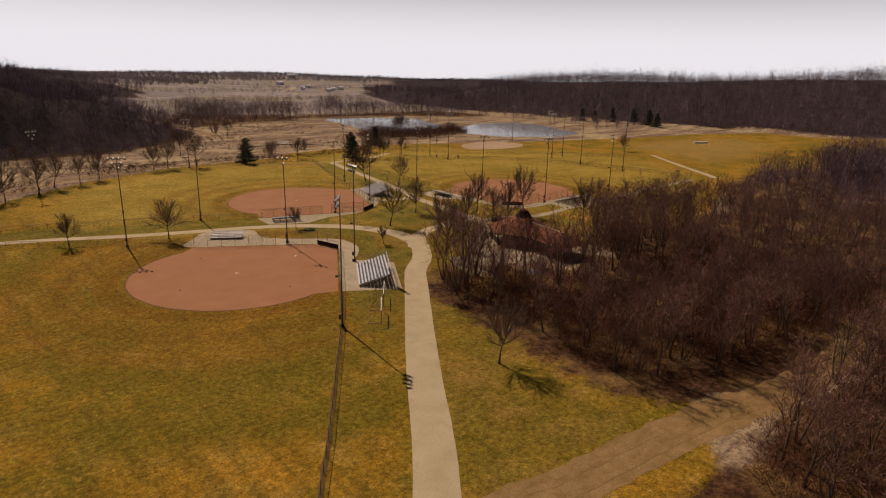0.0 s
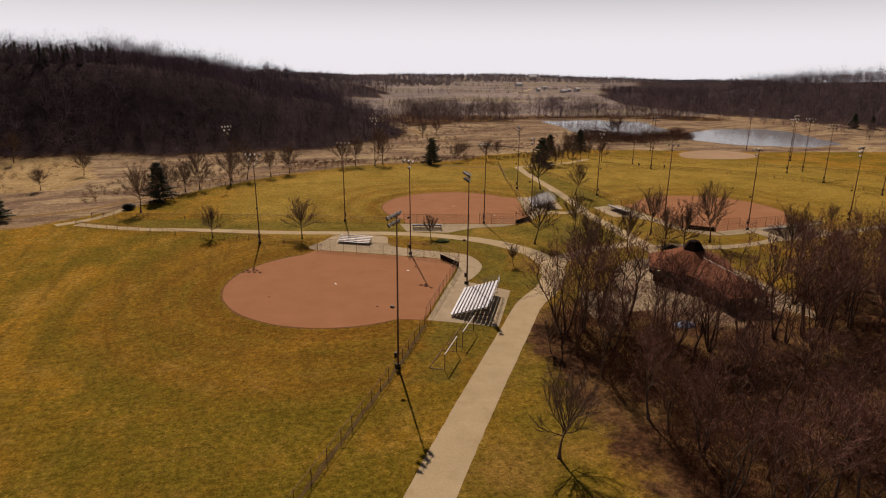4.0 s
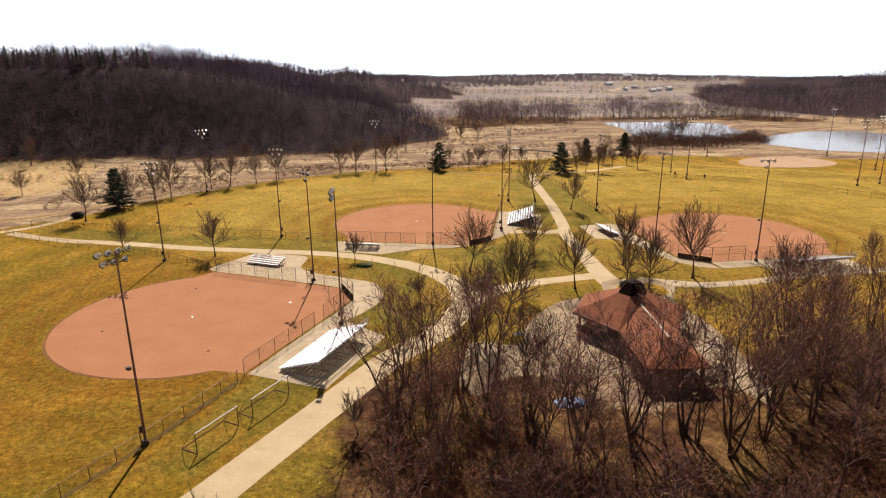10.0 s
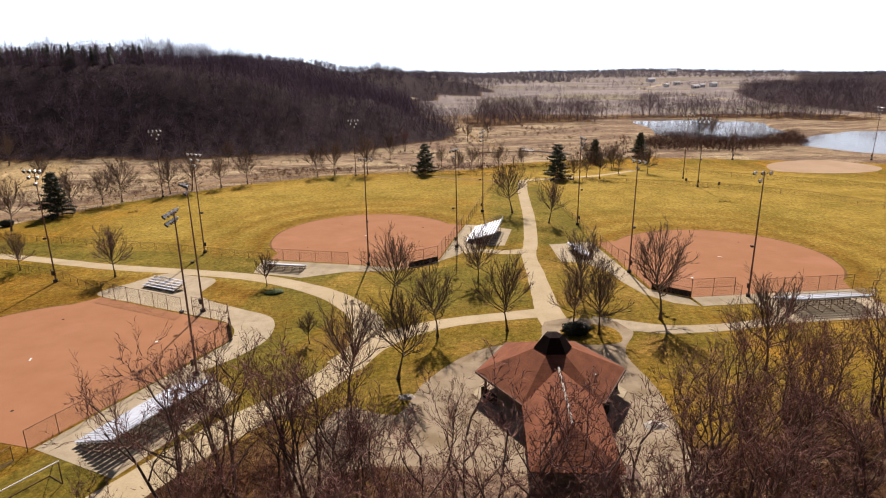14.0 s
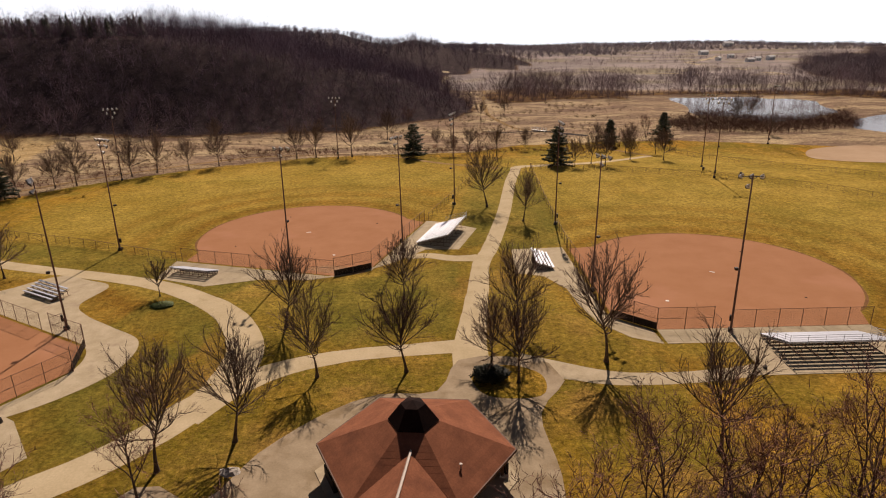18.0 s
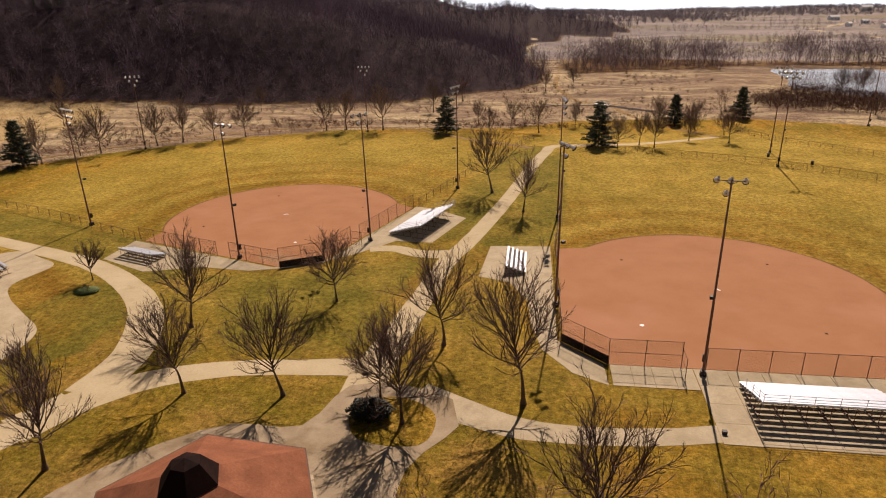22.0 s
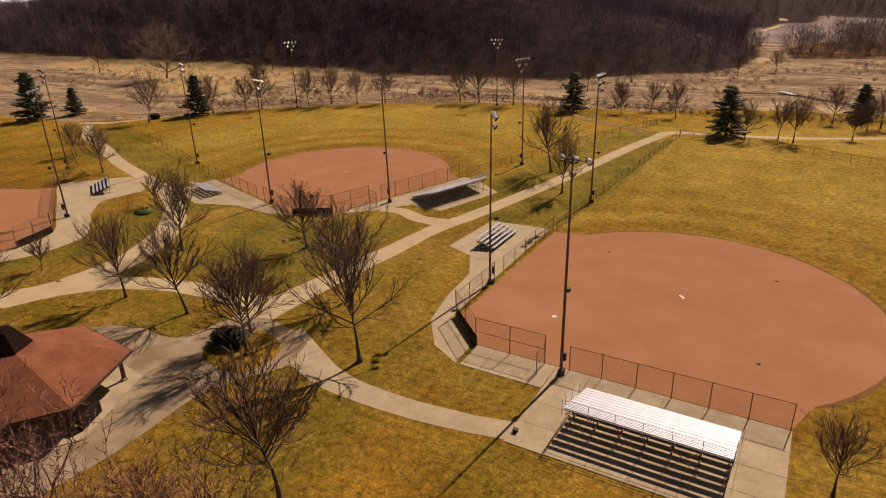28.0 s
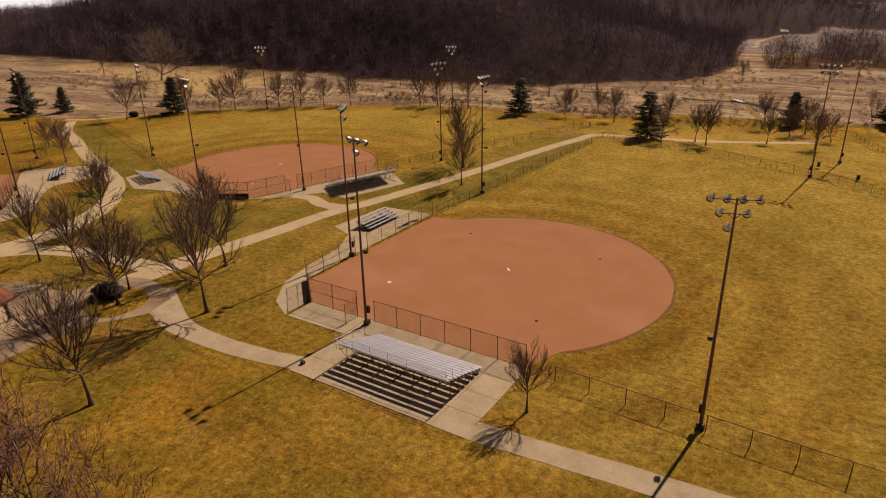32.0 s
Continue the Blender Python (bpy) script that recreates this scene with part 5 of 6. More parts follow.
for row in (
    ("vase", 113.0, 114.0, 0.95), ("vase", 118.5, 117.9, 0.95), ("vase", 124.1, 129.1, 0.85), ("vase", 133.7, 129.7, 0.9),
    ("round", 132.8, 149.6, 0.88), ("round", 145.6, 126.8, 1.0), ("vase", 147.3, 140.4, 1.0), ("vase", 155.9, 130.8, 1.1),
    ("vase", 161.5, 114.6, 1.0), ("vase", 118.1, 141.5, 1.0), ("vase", 148.5, 197.5, 1.15), ("vase", 154.6, 186.5, 0.85),
    ("vase", 193.4, 132.4, 0.55), ("round", 70.4, 161.3, 0.95), ("round", 51.5, 167.5, 0.72), ("round", 143.0, 129.8, 0.85),
    ("round", 205.5, 252, 0.9), ("vase", 84.9, 70.6, 0.85),
):
    tree(*row)
tree("young", 97.8, 152.7, 0.9, lean=(0, -14))
tree("young", 107.2, 129.0, 0.75)
tree("young", 95.8, 92.6, 0.8)
for x, y in ((33.8, 198.5), (40.3, 214.8), (43.5, 224), (47.5, 226.5), (57.2, 236), (62, 240.5), (69.8, 243), (76.5, 248), (96.7, 257.5), (102.2, 259), (113, 259.5), (121, 301)):
    tree(random.choice(("round", "vase")), x, y, random.uniform(0.85, 1.12), "trees along the outfield")
for x, y in ((143.5, 261), (149, 271), (157.2, 262), (139, 276), (176, 238), (182, 244), (185, 240.5), (195.8, 253), (192, 276), (202, 274), (199, 268), (208, 266)):
    tree(random.choice(("round", "vase")), x, y, random.uniform(0.62, 0.85), "trees along the outfield")
tree("great", -41, 262, 0.98, "meadow trees")
for x, y, s in ((-98, 270, 1.15), (10, 262, 0.8), (153, 276, 0.7), (168, 276, 0.7), (172, 372, 0.8), (160, 360, 0.8), (268, 340, 1.0), (281, 352, 1.05), (277, 347, 0.9), (216, 300, 0.8), (300, 195, 0.8), (262, 300, 0.7), (-8, 232, 0.75), (2, 240, 0.7), (-20, 300, 1.0), (60, 297, 0.8), (128, 330, 0.8)):
    tree(random.choice(("round", "vase", "forked")), x, y, s, "meadow trees")


def scatter(poly, gap, seed, clear=()):
    """Places in a polygon of the plan, at least a gap apart."""
    rng = random.Random(seed)
    xs, ys = [p[0] for p in poly], [p[1] for p in poly]
    cells, out = {}, []
    tries = int((max(xs) - min(xs)) * (max(ys) - min(ys)) / gap ** 2 * 6)
    cand = np.array([(rng.uniform(min(xs), max(xs)), rng.uniform(min(ys), max(ys))) for _ in range(tries)])
    cand = cand[inside(poly, cand[:, 0], cand[:, 1])]
    for x, y in cand:
        c = (int(x // gap), int(y // gap))
        if any(math.hypot(x - a, y - b) < gap for i in (-1, 0, 1) for j in (-1, 0, 1) for a, b in cells.get((c[0] + i, c[1] + j), ())):
            continue
        if any(math.hypot(x - a, y - b) < r for a, b, r in clear):
            continue
        cells.setdefault(c, []).append((x, y))
        out.append((x, y))
    return out


for x, y in scatter([p if p[0] < 230 else (200, p[1]) for p in WOOD], 4.9, 5, ((119, 93, 5), (137, 90, 8), (127, 80, 10), (166, 98, 4))):
    tree(random.choice(("woodland", "woodland", "forked")), x, y, random.uniform(0.72, 1.1), "woodland trees")
for x, y in scatter([(98, 55), (114, 50.5), (146, 46), (146, 64), (118, 70), (98, 72)], 4.6, 51):
    tree(random.choice(("woodland", "forked")), x, y, random.uniform(0.7, 1.0), "woodland trees")
for x, y in scatter([(92, 37), (114, 35), (150, 29), (150, 0), (80, 0), (80, 24)], 4.3, 6):
    tree(random.choice(("woodland", "forked")), x, y, random.uniform(0.8, 1.12), "woodland trees")
for x, y, s in ((116.6, 39, 1.05), (117.3, 33.7, 1.1), (102.2, 38.5, 0.7), (125, 36, 1.0), (134, 35.5, 1.05), (146, 38, 1.0), (158, 41, 0.95), (138, 33, 0.9), (114, 92, 1.2), (118, 87.5, 1.3), (123.5, 87.4, 1.35), (128.5, 86.2, 1.3), (133, 85.2, 1.35), (140.5, 89, 1.3), (110.5, 96.5, 1.35), (104, 98, 1.3), (100, 96.2, 1.35), (108.5, 99.6, 1.05), (113.4, 109.6, 0.8), (104, 90, 1.0), (113, 88, 0.9), (143, 96, 1.05), (147.5, 99.5, 1.05), (152, 102, 1.1), (157, 103.5, 1.1), (162, 104.5, 1.0), (167, 104.5, 1.15), (172.5, 103.5, 1.15), (178, 102.5, 1.1), (183.5, 103.5, 1.0), (122.5, 101, 0.7), (126, 85.5, 0.75), (151, 93, 1.15), (162, 96, 1.2), (169, 97, 1.1), (179, 96, 1.1), (158, 89, 1.2), (167, 89, 1.2), (146.5, 93, 1.0), (143, 86, 1.1), (136, 84, 1.0), (131, 82, 1.05), (122, 84, 1.0), (117, 86, 1.05), (139, 87.5, 0.9), (129, 84.5, 0.85), (185, 100, 0.8)):
    tree("forked" if s > 0.84 else "woodland", x, y, s, "woodland trees")


# ---- evergreens ----
def pine_meshes(seed, tall, wide):
    rng = random.Random(seed)
    trunk = [(np.array([0, 0, tall * k / 5]), np.array([0, 0, tall * (k + 1) / 5]), 0.2 * (1 - k / 5.2), 0.2 * (1 - (k + 1) / 5.2)) for k in range(5)]
    boughs, needles = [], []
    z = tall * 0.05
    while z < tall * 0.97:
        t = z / tall
        reach = wide * (1 - t) ** 0.75 * rng.uniform(0.6, 1.15) + 0.2
        for k in range(7):
            a = k * 2 * math.pi / 7 + rng.uniform(-0.4, 0.4) + z * 3
            r = reach * rng.uniform(0.5, 1.12)
            p, w = np.array([0, 0, z]), np.array([math.cos(a), math.sin(a), rng.uniform(-0.12, 0.3)])
            q = p + w * r
            boughs.append((p, q, 0.045, 0.012))
            for i in range(int(12 + 22 * r)):
                f = rng.uniform(0.2, 1.0)
                s = p + (q - p) * f
                d = w * 0.5 + np.array([rng.gauss(0, 0.55), rng.gauss(0, 0.55), rng.gauss(0.1, 0.4)])
                needles.append((s, s + d / np.linalg.norm(d) * rng.uniform(0.35, 0.7), rng.uniform(0.05, 0.1), 0.01))
        z += tall * rng.uniform(0.045, 0.065)
    return [array_mesh("trunk", *tubes(trunk, 6), BARK), array_mesh("branchwork", *tubes(boughs, 3, True), BARK), array_mesh("crown", *tubes(needles, 3, True), NEEDLE)]


PINES = [pine_meshes(61, 9.0, 4.7), pine_meshes(62, 8.0, 3.3)]
for x, y, s, k in ((131.8, 256.5, 1.18, 0), (171.8, 241.5, 1.25, 0), (37.4, 212.3, 1.4, 1), (-1.5, 188, 1.7, 1), (2.5, 197.5, 1.0, 1), (198, 283.5, 1.15, 1), (220, 294, 1.25, 1), (455, 338, 1.3, 1), (464, 332, 1.1, 1), (466, 317, 1.4, 1), (470, 300, 1.3, 0), (463, 275, 1.2, 0), (466, 284, 1.4, 0)):
    root = thing("pine_tree", pose(x, y, height(x, y) - 0.05, 0, 0, random.uniform(0, 360)) @ Matrix.Diagonal((s, s, s, 1)), "dark green conical pine tree on dry grass", "pine tree", "pine trees")
    for me in PINES[k]:
        piece = part(me.name.split(".")[0], me, None, root)
        if piece.name[:5] != "trunk":
            piece["kind"] = "stuff"


def shrub(x, y, size, label, flat=0.62, leaf=LEAF):
    rng = random.Random(int(x * 10))
    leaves = []
    for _ in range(4400):
        d = np.array([rng.gauss(0, 1), rng.gauss(0, 1), rng.gauss(0, 1)])
        d /= np.linalg.norm(d)
        lump = 1 + 0.3 * noise.noise(Vector(d) * 2.2 + Vector((x, y, 0)))
        p = d * np.array([size * 1.25, size * 0.95, size * flat]) * lump * rng.uniform(0.4, 1.0) + np.array([0, 0, size * flat])
        if p[2] < 0.03:
            continue
        w = d + np.array([rng.gauss(0, 0.5), rng.gauss(0, 0.5), rng.gauss(0.2, 0.5)])
        leaves.append((p, p + w / np.linalg.norm(w) * 0.24, 0.085, 0.01))
    stems = [(np.array([0, 0, 0.0]), np.array([rng.gauss(0, 0.5), rng.gauss(0, 0.5), size * 0.7]), 0.04, 0.015) for _ in range(9)]
    root = thing("shrub", pose(x, y, height(x, y)), label, "shrub", "shrubs")
    part("branchwork", array_mesh("branchwork", *tubes(stems, 4), BARK), None, root)
    part("foliage", array_mesh("foliage", *tubes(leaves, 3, True), leaf), None, root)


shrub(142.7, 127.5, 1.5, "dense dark evergreen shrub on a dry lawn island", 0.5)
# flattened shrub added to stand for a dark green patch of grass
shrub(99.5, 149.2, 1.1, "low green shrub shape in place of a flat grass patch", 0.13, PATCH_LEAF)
shrub(30.5, 203, 1.2, "low dark shrub at the fence corner")

# ---- woods, brush and distance ----
def bare_crown(rng, tall, wide, twigs, thick, base=0.28):
    """A light bare tree or bush for woods: slivers for trunk, limbs and a rounded head of twigs."""
    v, f = [], []

    def blade(a, b, w0, w1):
        d = b - a
        s = np.cross(d, rng.normal(size=3))
        s /= np.linalg.norm(s) + 1e-9
        k = len(v)
        v.extend([a - s * w0, a + s * w0, b + s * w1, b - s * w1])
        f.extend([(k, k + 1, k + 2), (k, k + 2, k + 3)])

    lean = rng.normal(size=2) * 0.04 * tall
    top = np.array([lean[0], lean[1], tall * 0.8])
    middle, reach = np.array([lean[0] * 0.7, lean[1] * 0.7, tall * (1 + base) / 2]), np.array([wide, wide, tall * (1 - base) / 2])
    if base > 0.1:
        for _ in range(2):
            blade(np.zeros(3), top, thick * 0.75, thick * 0.35)
    for k in range(12):
        u = rng.normal(size=3)
        u /= np.linalg.norm(u)
        u[2] = abs(u[2])
        blade(top * rng.uniform(base * 0.7, 0.7), middle + u * reach * rng.uniform(0.6, 0.95), thick * 0.6, thick * 0.3)
    for _ in range(twigs):
        u = rng.normal(size=3)
        u *= rng.uniform(0.35, 1.0) / np.linalg.norm(u)
        m = middle + u * reach * (1 + 0.12 * math.sin(3 * u[0] + 5 * u[1]))
        w = u * 0.8 + np.array([0, 0, 0.4]) + rng.normal(size=3) * 0.42
        e = m + w / np.linalg.norm(w) * rng.uniform(0.06, 0.14) * tall
        side = np.cross(w, rng.normal(size=3))
        side *= thick * 0.55 / (np.linalg.norm(side) + 1e-9)
        k0 = len(v)
        v.extend([m - side, m + side, e])
        f.append((k0, k0 + 1, k0 + 2))
    return np.array(v), np.array(f)


def woods(name, places, templates, material, low, high, seed, label, category="woodland"):
    rng = np.random.default_rng(seed)
    vs, fs, tones, k = [], [], [], 0
    z = land(places[:, 0], places[:, 1])
    for i, (x, y) in enumerate(places):
        v, f = templates[rng.integers(len(templates))]
        a, s = rng.uniform(0, 2 * math.pi), rng.uniform(low, high)
        c, q = math.cos(a) * s, math.sin(a) * s
        w = np.stack([v[:, 0] * c - v[:, 1] * q + x, v[:, 0] * q + v[:, 1] * c + y, v[:, 2] * s * rng.uniform(0.85, 1.15) + z[i] - 0.2], 1)
        vs.append(w)
        fs.append(f + k)
        tones.append(np.full(len(w), rng.random()))
        k += len(w)
    ob = new(name, array_mesh(name, np.concatenate(vs), np.concatenate(fs), material))
    ob.data.attributes.new("tone", "FLOAT", "POINT").data.foreach_set("value", np.concatenate(tones).astype(np.float32))
    return tagged(ob, label, category, kind="stuff")


trng = np.random.default_rng(7)
NEAR_TREES = [bare_crown(trng, 13, 4.6, 230, 0.09, 0.16) for _ in range(10)]
HILL_TREES = [bare_crown(trng, 13, 4.7, 215, 0.09, -0.15) for _ in range(10)]
FAR_TREES = [bare_crown(trng, 12, 4.8, 110, 0.13, -0.3) for _ in range(8)]
UNDER = [bare_crown(trng, 2.6, 1.6, 140, 0.03, 0.05) for _ in range(10)]
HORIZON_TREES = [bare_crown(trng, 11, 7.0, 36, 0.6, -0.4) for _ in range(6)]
THICKET = [bare_crown(trng, 2.2, 1.7, 100, 0.055, 0.0) for _ in range(8)]

def HILL_TRACK(y):
    """Where the pale track climbs the wooded hill."""
    return 150 + 2.5 * math.sin(y * 0.05) + 0.02 * (y - 560)


spots = np.array(scatter([(-330, 312), (-176, 303), (-54, 303), (32, 305), (97, 323), (142, 353), (160, 389), (160, 440), (148, 500), (140, 560), (136, 600), (60, 620), (-330, 540)], 5.6, 8))
woods("hillside_woods", spots, HILL_TREES, FAR_WOOD, 0.7, 1.2, 1, "bare dark purple-brown deciduous woods covering a hillside")
spots = np.array(scatter([(-900, 430), (-600, 364), (-330, 312), (-330, 540), (60, 620), (136, 600), (138, 620), (165, 680), (225, 730), (262, 820), (180, 950), (-200, 900), (-900, 800)], 9.5, 9))
spots = np.array([p for p in spots if abs(p[0] - HILL_TRACK(p[1])) > 4.5])
woods("upper_hillside_woods", spots, FAR_TREES, FAR_WOOD, 0.8, 1.25, 2, "bare dark woods along the hill's crest")
spots = np.array(scatter([(530, -100), (523, 120), (506, 226), (480, 300), (459, 380), (441, 470), (441, 560), (502, 720), (620, 900), (760, 900), (700, 600), (745, 350), (780, 150), (800, -100)], 6.8, 10))
spots = np.array([p for p in spots if noise.noise(Vector((p[0] * 0.02, p[1] * 0.02, 5.0))) > -0.6 + 0.75 * float(ramp(p[1] - 0.35 * (p[0] - 440), 430, 640))])
woods("ridge_woods", spots, FAR_TREES, HAZED_BRANCHES, 0.9, 1.35, 3, "bare brown deciduous woods covering a long ridge")
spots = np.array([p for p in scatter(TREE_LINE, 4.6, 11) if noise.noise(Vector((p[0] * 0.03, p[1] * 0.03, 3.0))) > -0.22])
woods("tree_line", spots, NEAR_TREES, HAZED_BRANCHES, 0.5, 1.4, 4, "bare tree line along a stream before the farmland", "tree line")
spots = np.array([p for p in scatter(TREE_LINE, 4.0, 41) if noise.noise(Vector((p[0] * 0.03, p[1] * 0.03, 3.0))) > -0.28])
woods("tree_line_brush", spots, THICKET, HAZED_BRANCHES, 0.7, 1.7, 41, "bare brush below the tree line", "undergrowth")
spots = np.array(scatter([(398, 372), (410, 330), (396, 300), (386, 280), (402, 268), (440, 280), (452, 350), (430, 400)], 9, 12))
woods("bank_trees", spots, NEAR_TREES, HAZED_BRANCHES, 0.5, 0.9, 5, "bare trees on the pond's far bank", "tree line")
spots = np.array(scatter([(200, 92), (200, 50), (255, 44), (330, 38), (330, 92), (255, 112)], 5.2, 33))
woods("thicket_trees", spots, NEAR_TREES, FAR_WOOD, 0.6, 0.95, 33, "bare dark trees at the back of the thicket")
spots = np.array(scatter([(268, 92), (290, 104), (322, 110), (345, 98), (420, 96), (420, 60), (270, 58)], 5.0, 34))
woods("eastern_grove", spots, NEAR_TREES, FAR_WOOD, 1.05, 1.4, 34, "tall bare dark trees at the lawn's end")
spots = np.array(scatter([(255, 115), (330, 30), (520, -60), (520, 90), (420, 85), (345, 97), (300, 122)], 6.5, 13))
woods("eastern_woods", spots, NEAR_TREES, FAR_WOOD, 0.8, 1.05, 6, "bare dark woods beyond the thicket")
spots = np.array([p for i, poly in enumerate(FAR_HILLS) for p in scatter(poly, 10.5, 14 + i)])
# haze is put into these twigs' base colour: paler and grey-lilac
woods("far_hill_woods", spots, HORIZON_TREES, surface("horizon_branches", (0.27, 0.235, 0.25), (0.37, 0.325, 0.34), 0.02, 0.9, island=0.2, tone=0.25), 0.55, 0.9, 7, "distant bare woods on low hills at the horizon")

# hedgerows between the far fields
rows_ = []
for (xa, ya), (xb, yb), step in (((190, 640), (420, 655), 3), ((300, 840), (440, 800), 3), ((200, 1160), (640, 1270), 4), ((560, 1240), (1000, 1080), 4), ((500, 880), (600, 900), 4), ((196, 600), (330, 562), 3), ((330, 705), (470, 640), 4), ((190, 800), (330, 775), 4), ((420, 900), (640, 965), 4), ((300, 980), (520, 1030), 4)):
    k = int(math.hypot(xb - xa, yb - ya) / step)
    rows_ += [(xa + (xb - xa) * (i + random.random()) / k, ya + (yb - ya) * (i + random.random()) / k + random.gauss(0, 5)) for i in range(k)]
woods("hedgerow", np.array(rows_), FAR_TREES, HAZED_BRANCHES, 0.35, 0.7, 13, "bare hedgerow trees between distant farm fields", "hedgerow")

# close ranks of trees along the hill's crest
spots = np.array(scatter([(-330, 362), (-176, 352), (-54, 354), (30, 354), (80, 372), (110, 400), (112, 440), (100, 442), (82, 418), (20, 392), (-54, 390), (-176, 388), (-330, 398)], 3.7, 15))
woods("crest_woods", spots, FAR_TREES, FAR_WOOD, 0.55, 0.78, 16, "close ranks of bare trees along the hill's crest")

# firs standing on the hill's crest
crest = np.array([(x + random.uniform(-2, 2), 372 + 6 * math.sin(x * 0.03) + random.uniform(-9, 9)) for x in np.arange(-330, 12, 1.9)])
FIRS = []
for k in range(3):
    v, f = [], []
    for j in range(110):
        t = (j + 0.5) / 110
        a = j * 2.4
        r = (3.9 * (1 - t) ** 0.8 + 0.35) * random.uniform(0.7, 1.05)
        i = len(v)
        v += [(0, 0, 14 * t + 1.2), (r * math.cos(a - 0.35), r * math.sin(a - 0.35), 14 * t), (r * math.cos(a + 0.35), r * math.sin(a + 0.35), 14 * t)]
        f.append((i, i + 1, i + 2))
    FIRS.append((np.array(v), np.array(f)))
woods("crest_firs", crest, FIRS, NEEDLE, 0.52, 0.66, 8, "row of dark firs on the hill's skyline", "conifers")

spots = np.array(scatter([(-330, 308), (-176, 300), (-54, 301), (32, 303), (97, 321), (142, 351), (158, 387), (158, 440), (120, 480), (80, 470), (-330, 490)], 7, 24))
woods("hillside_saplings", spots, THICKET, FAR_WOOD, 1.2, 2.6, 14, "bare saplings and brush under the hillside woods", "undergrowth")

# undergrowth in the near wood, stalks in the meadow
ug = np.array(scatter([p if p[0] < 170 else (170, p[1]) for p in WOOD], 1.12, 20, ((119.5, 94, 3.0),)))
keep = np.array([noise.noise(Vector((x * 0.13, y * 0.13, 4.0))) > (0.08 if 112 < x < 140 and 66 < y < 92 else 0.05 if x > 143 and y > 84 else -0.45) for x, y in ug])
woods("undergrowth", ug[keep], UNDER, BRUSH, 0.6, 1.6, 9, "tangled reddish-brown undergrowth and fallen sticks", "undergrowth")
ug = np.array(scatter([(86, 36.5), (97, 39.5), (114, 37.8), (150, 40.5), (165, 40), (165, 8), (78, 4), (76, 24)], 1.25, 21))
woods("scrub", ug, UNDER, BRUSH, 0.8, 1.6, 10, "dry brown scrub below the earth track", "undergrowth")
ug = np.array(scatter([(-120, 292), (20, 290), (95, 306), (135, 340), (165, 400), (200, 440), (262, 360), (230, 300), (205, 285), (160, 270), (100, 266), (60, 250), (20, 240), (-120, 230)], 3.4, 22))
keep = np.array([noise.noise(Vector((x * 0.035, y * 0.05, 2.0))) > -0.06 for x, y in ug])
woods("meadow_brush", ug[keep], THICKET, REED, 0.35, 1.0, 11, "dead brown stalks and low brush in the meadow", "undergrowth")
ug = np.array(scatter([(232, 330), (262, 352), (285, 340), (318, 343), (312, 322), (296, 305), (262, 300), (236, 308)], 2.1, 23))
woods("pond_brush", ug, THICKET, surface("red_brush", (0.1, 0.05, 0.04), (0.16, 0.085, 0.06), 0.1, 0.9, island=0.3), 1.3, 2.3, 12, "reddish-brown brush beside the pond", "undergrowth")


belt = np.array(scatter([(18, 212), (40, 226), (62, 244), (82, 254), (104, 264), (150, 268), (205, 276), (205, 286), (150, 282), (100, 280), (55, 262), (14, 236)], 1.9, 25))
keep = np.array([noise.noise(Vector((x * 0.05, y * 0.08, 7.0))) > -0.22 for x, y in belt])
woods("creek_brush", belt[keep], THICKET, BRUSH, 0.4, 1.05, 15, "dark brown brush along a ditch behind the trees", "undergrowth")


# ---- far farm buildings and structures ----
def house(x, y, w, d, h, turn, label, wall=PAINT):
    w, d, h, z = 0.75 * w, 0.75 * d, 0.8 * h, height(x, y)
    root = thing("farm_building", pose(x, y, z, 0, 0, turn), label, "building", "far farm buildings")
    part("wall", Shape().box((0, 0, h / 2 - 0.5), (w, d, h + 1)), wall, root)
    roof_ = Shape().add([(-w / 2 - 0.4, -d / 2 - 0.4, h), (w / 2 + 0.4, -d / 2 - 0.4, h), (w / 2 + 0.4, d / 2 + 0.4, h), (-w / 2 - 0.4, d / 2 + 0.4, h), (-w / 2 - 0.4, 0, h + d * 0.32), (w / 2 + 0.4, 0, h + d * 0.32)], [(0, 1, 5, 4), (2, 3, 4, 5), (0, 4, 3), (1, 2, 5), (3, 2, 1, 0)])
    part("roof", roof_, PAINT, root)
    for k in range(max(2, int(w / 4))):
        part("window", Shape().box((-w / 2 + (k + 0.5) * w / max(2, int(w / 4)), -d / 2 - 0.03, h * 0.5), (1.0, 0.1, 1.3)), DARK, root)


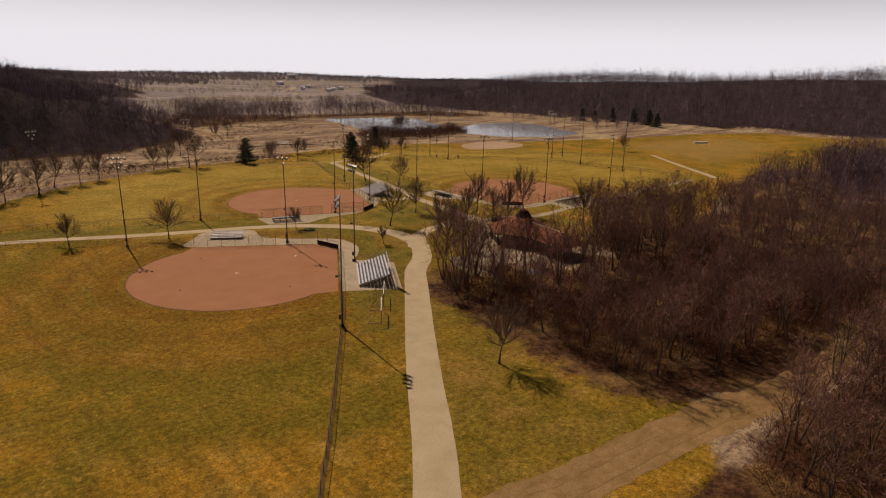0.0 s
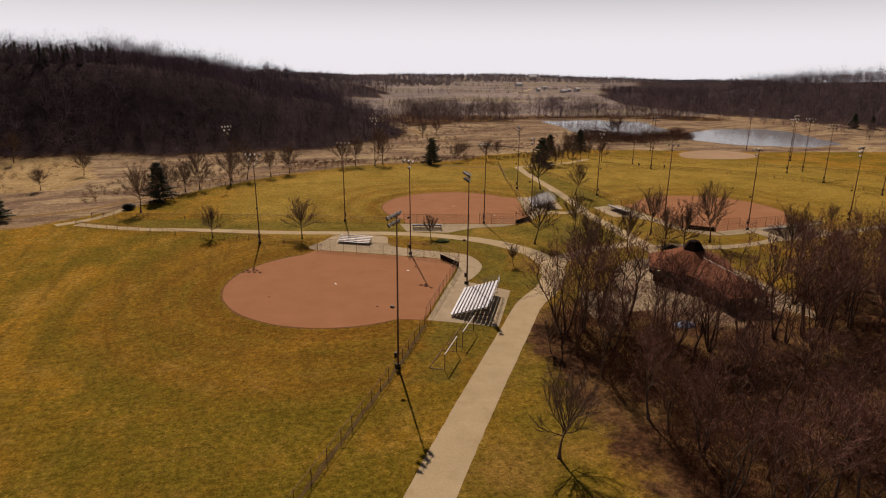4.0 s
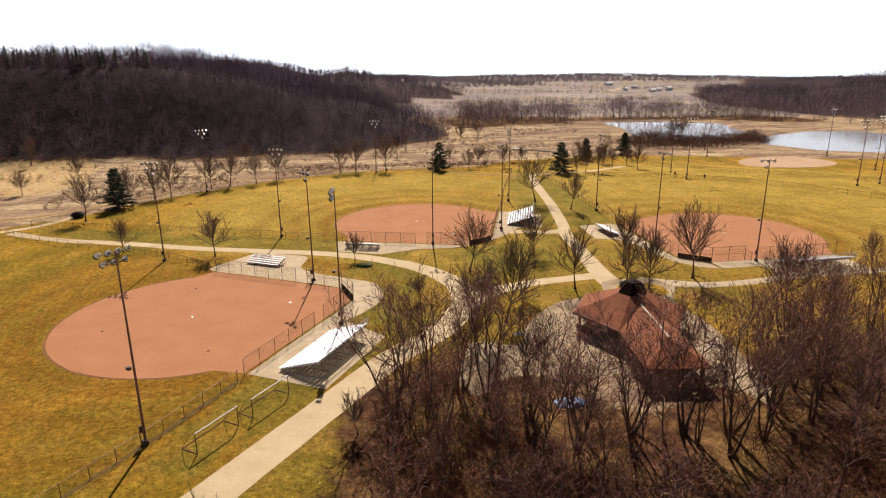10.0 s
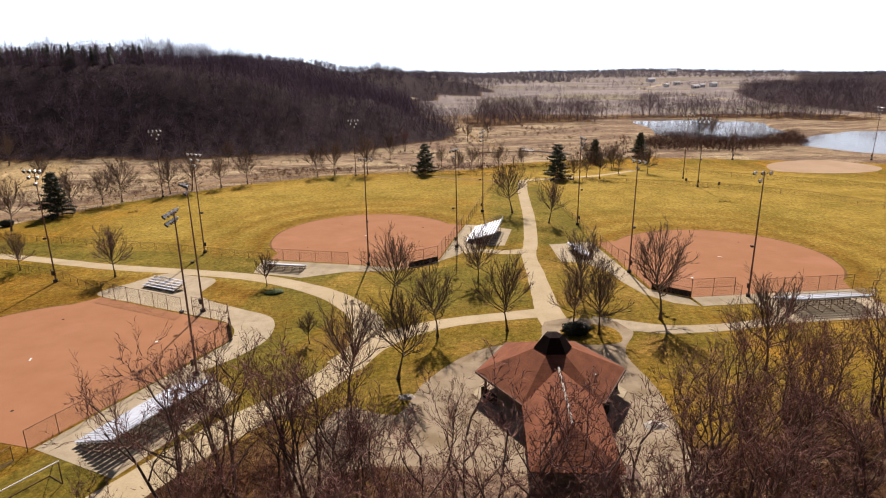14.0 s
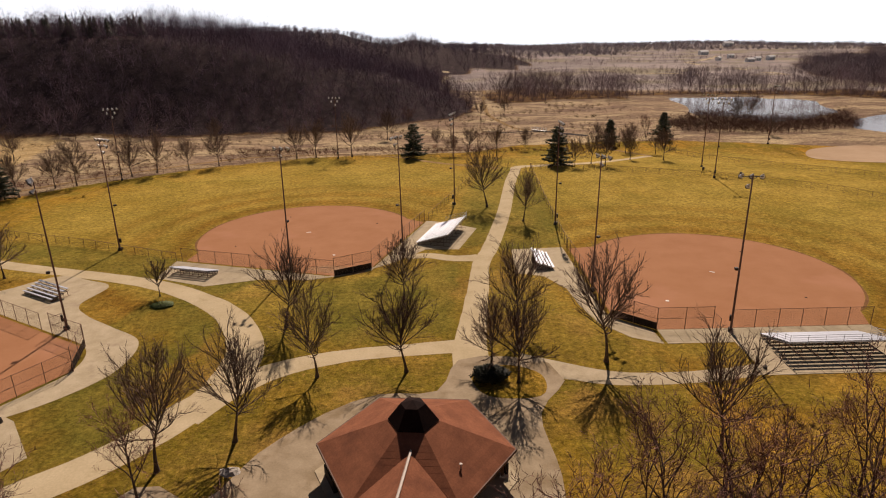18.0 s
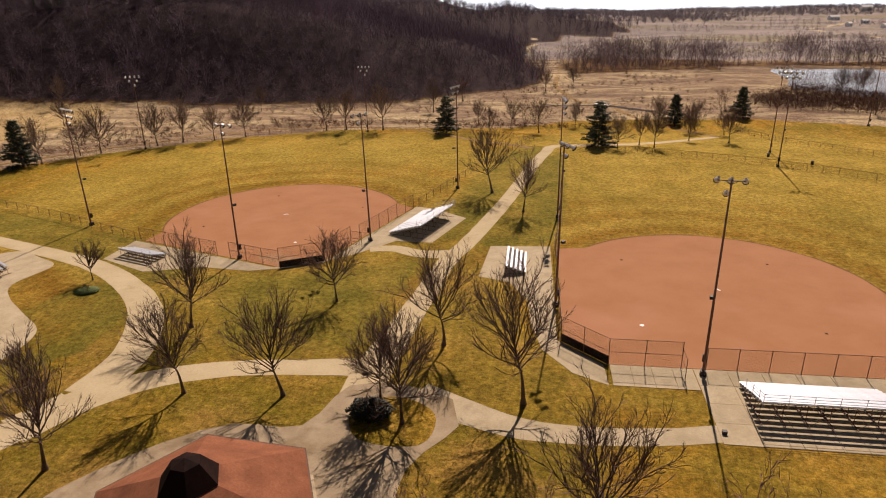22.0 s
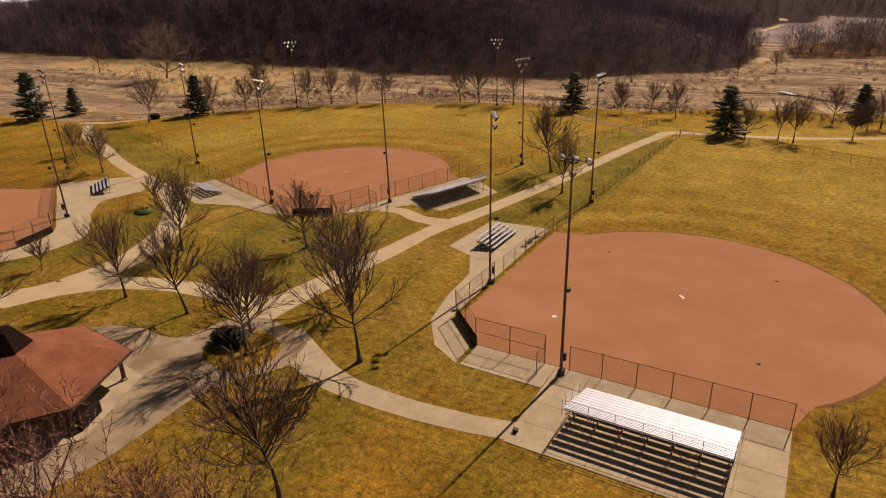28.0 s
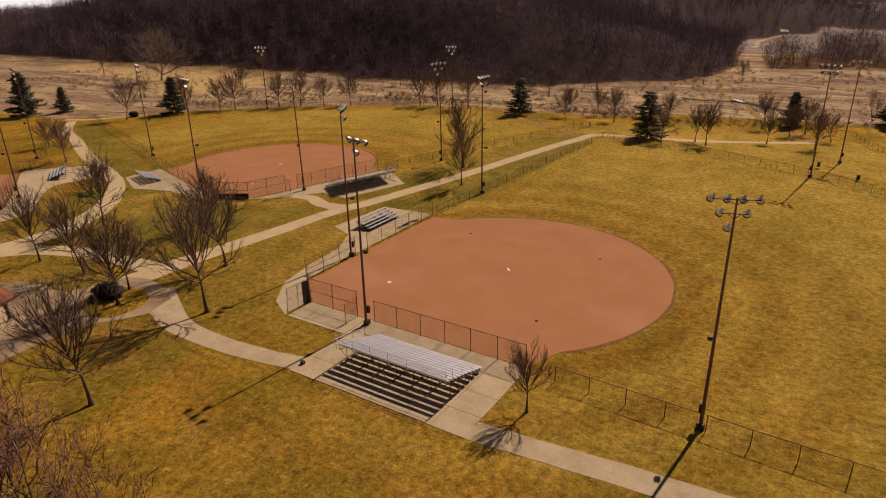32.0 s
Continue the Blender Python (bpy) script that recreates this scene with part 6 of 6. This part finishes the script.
for row in ((508, 822, 13, 7, 4, 20, "long pale barn among far farm fields"), (527, 842, 9, 6, 4, 10, "pale farm shed on the valley floor"), (556, 868, 14, 7, 4.5, 25, "long pale barn near a far road"), (535, 930, 10, 7, 4, 0, "small pale farmhouse in the valley"), (551, 1056, 18, 9, 5, 15, "long pale barn below far hills"), (680, 1260, 22, 12, 7, 0, "pale farmhouse below far wooded hills"), (488, 860, 9, 6, 4.5, 40, "pale farmhouse beside a far grove")):
    house(*row)
house(-40, 480, 26, 12, 6, 5, "pale house among the trees on the hill")
path([(552, 1000), (480, 880), (430, 808), (433, 690), (440, 612)], [7, 7, 6, 6], GRAVEL, "pale country road across far farmland", 0.15, 0.0)
path([(180, 730), (290, 697), (354, 634), (440, 612)], [5, 5, 5], GRAVEL, "pale farm track across the valley", 0.15, 0.0)
path([(HILL_TRACK(y), y) for y in range(540, 700, 12)], [3, 3, 4, 5, 6, 6], GRAVEL, "pale bare track climbing the wooded hill", 0.3, 0.8)
s = Shape().box((0, 0, 0.5), (9, 1.4, 1.0), Matrix.Rotation(radians(-25), 3, "Z"))
solid("stacked_panels", Shape().add([(389.2 + x, 201 + y, height(389, 201) + z) for x, y, z in s.v], s.f), PAINT, "low white stacked panels on a far field", "panels")

# ---- the footbridge in the meadow ----
bridge = thing("footbridge", pose(179.5, 317.5, height(179.5, 317.5), 0, 0, -50), "small pale footbridge over a dark ditch in the dry meadow", "footbridge")
for k in range(14):
    part("deck_plank", Shape().box((-3.1 + 0.48 * k, 0, 0.42), (0.44, 1.7, 0.07)), PAINT, bridge)
for y in (-0.8, 0.8):
    part("beam", Shape().box((0, y, 0.28), (6.8, 0.16, 0.22)), TIMBER, bridge)
    part("hand_rail", Shape().box((0, y, 1.3), (6.8, 0.08, 0.09)), PAINT, bridge)
    for x in (-3.2, -1.6, 0, 1.6, 3.2):
        part("post", Shape().box((x, y, 0.7), (0.09, 0.09, 1.2)), PAINT, bridge)
solid("ditch", ribbon([(160, 326), (168, 321), (176, 319), (181, 315.5), (188, 310), (196, 306)], [1.6, 2.4, 3.0, 3.0, 2.4], height, 0.05, 1.5, 0.5), BOARD, "dark wet ditch crossing the dry meadow", "ditch", "", "structure")
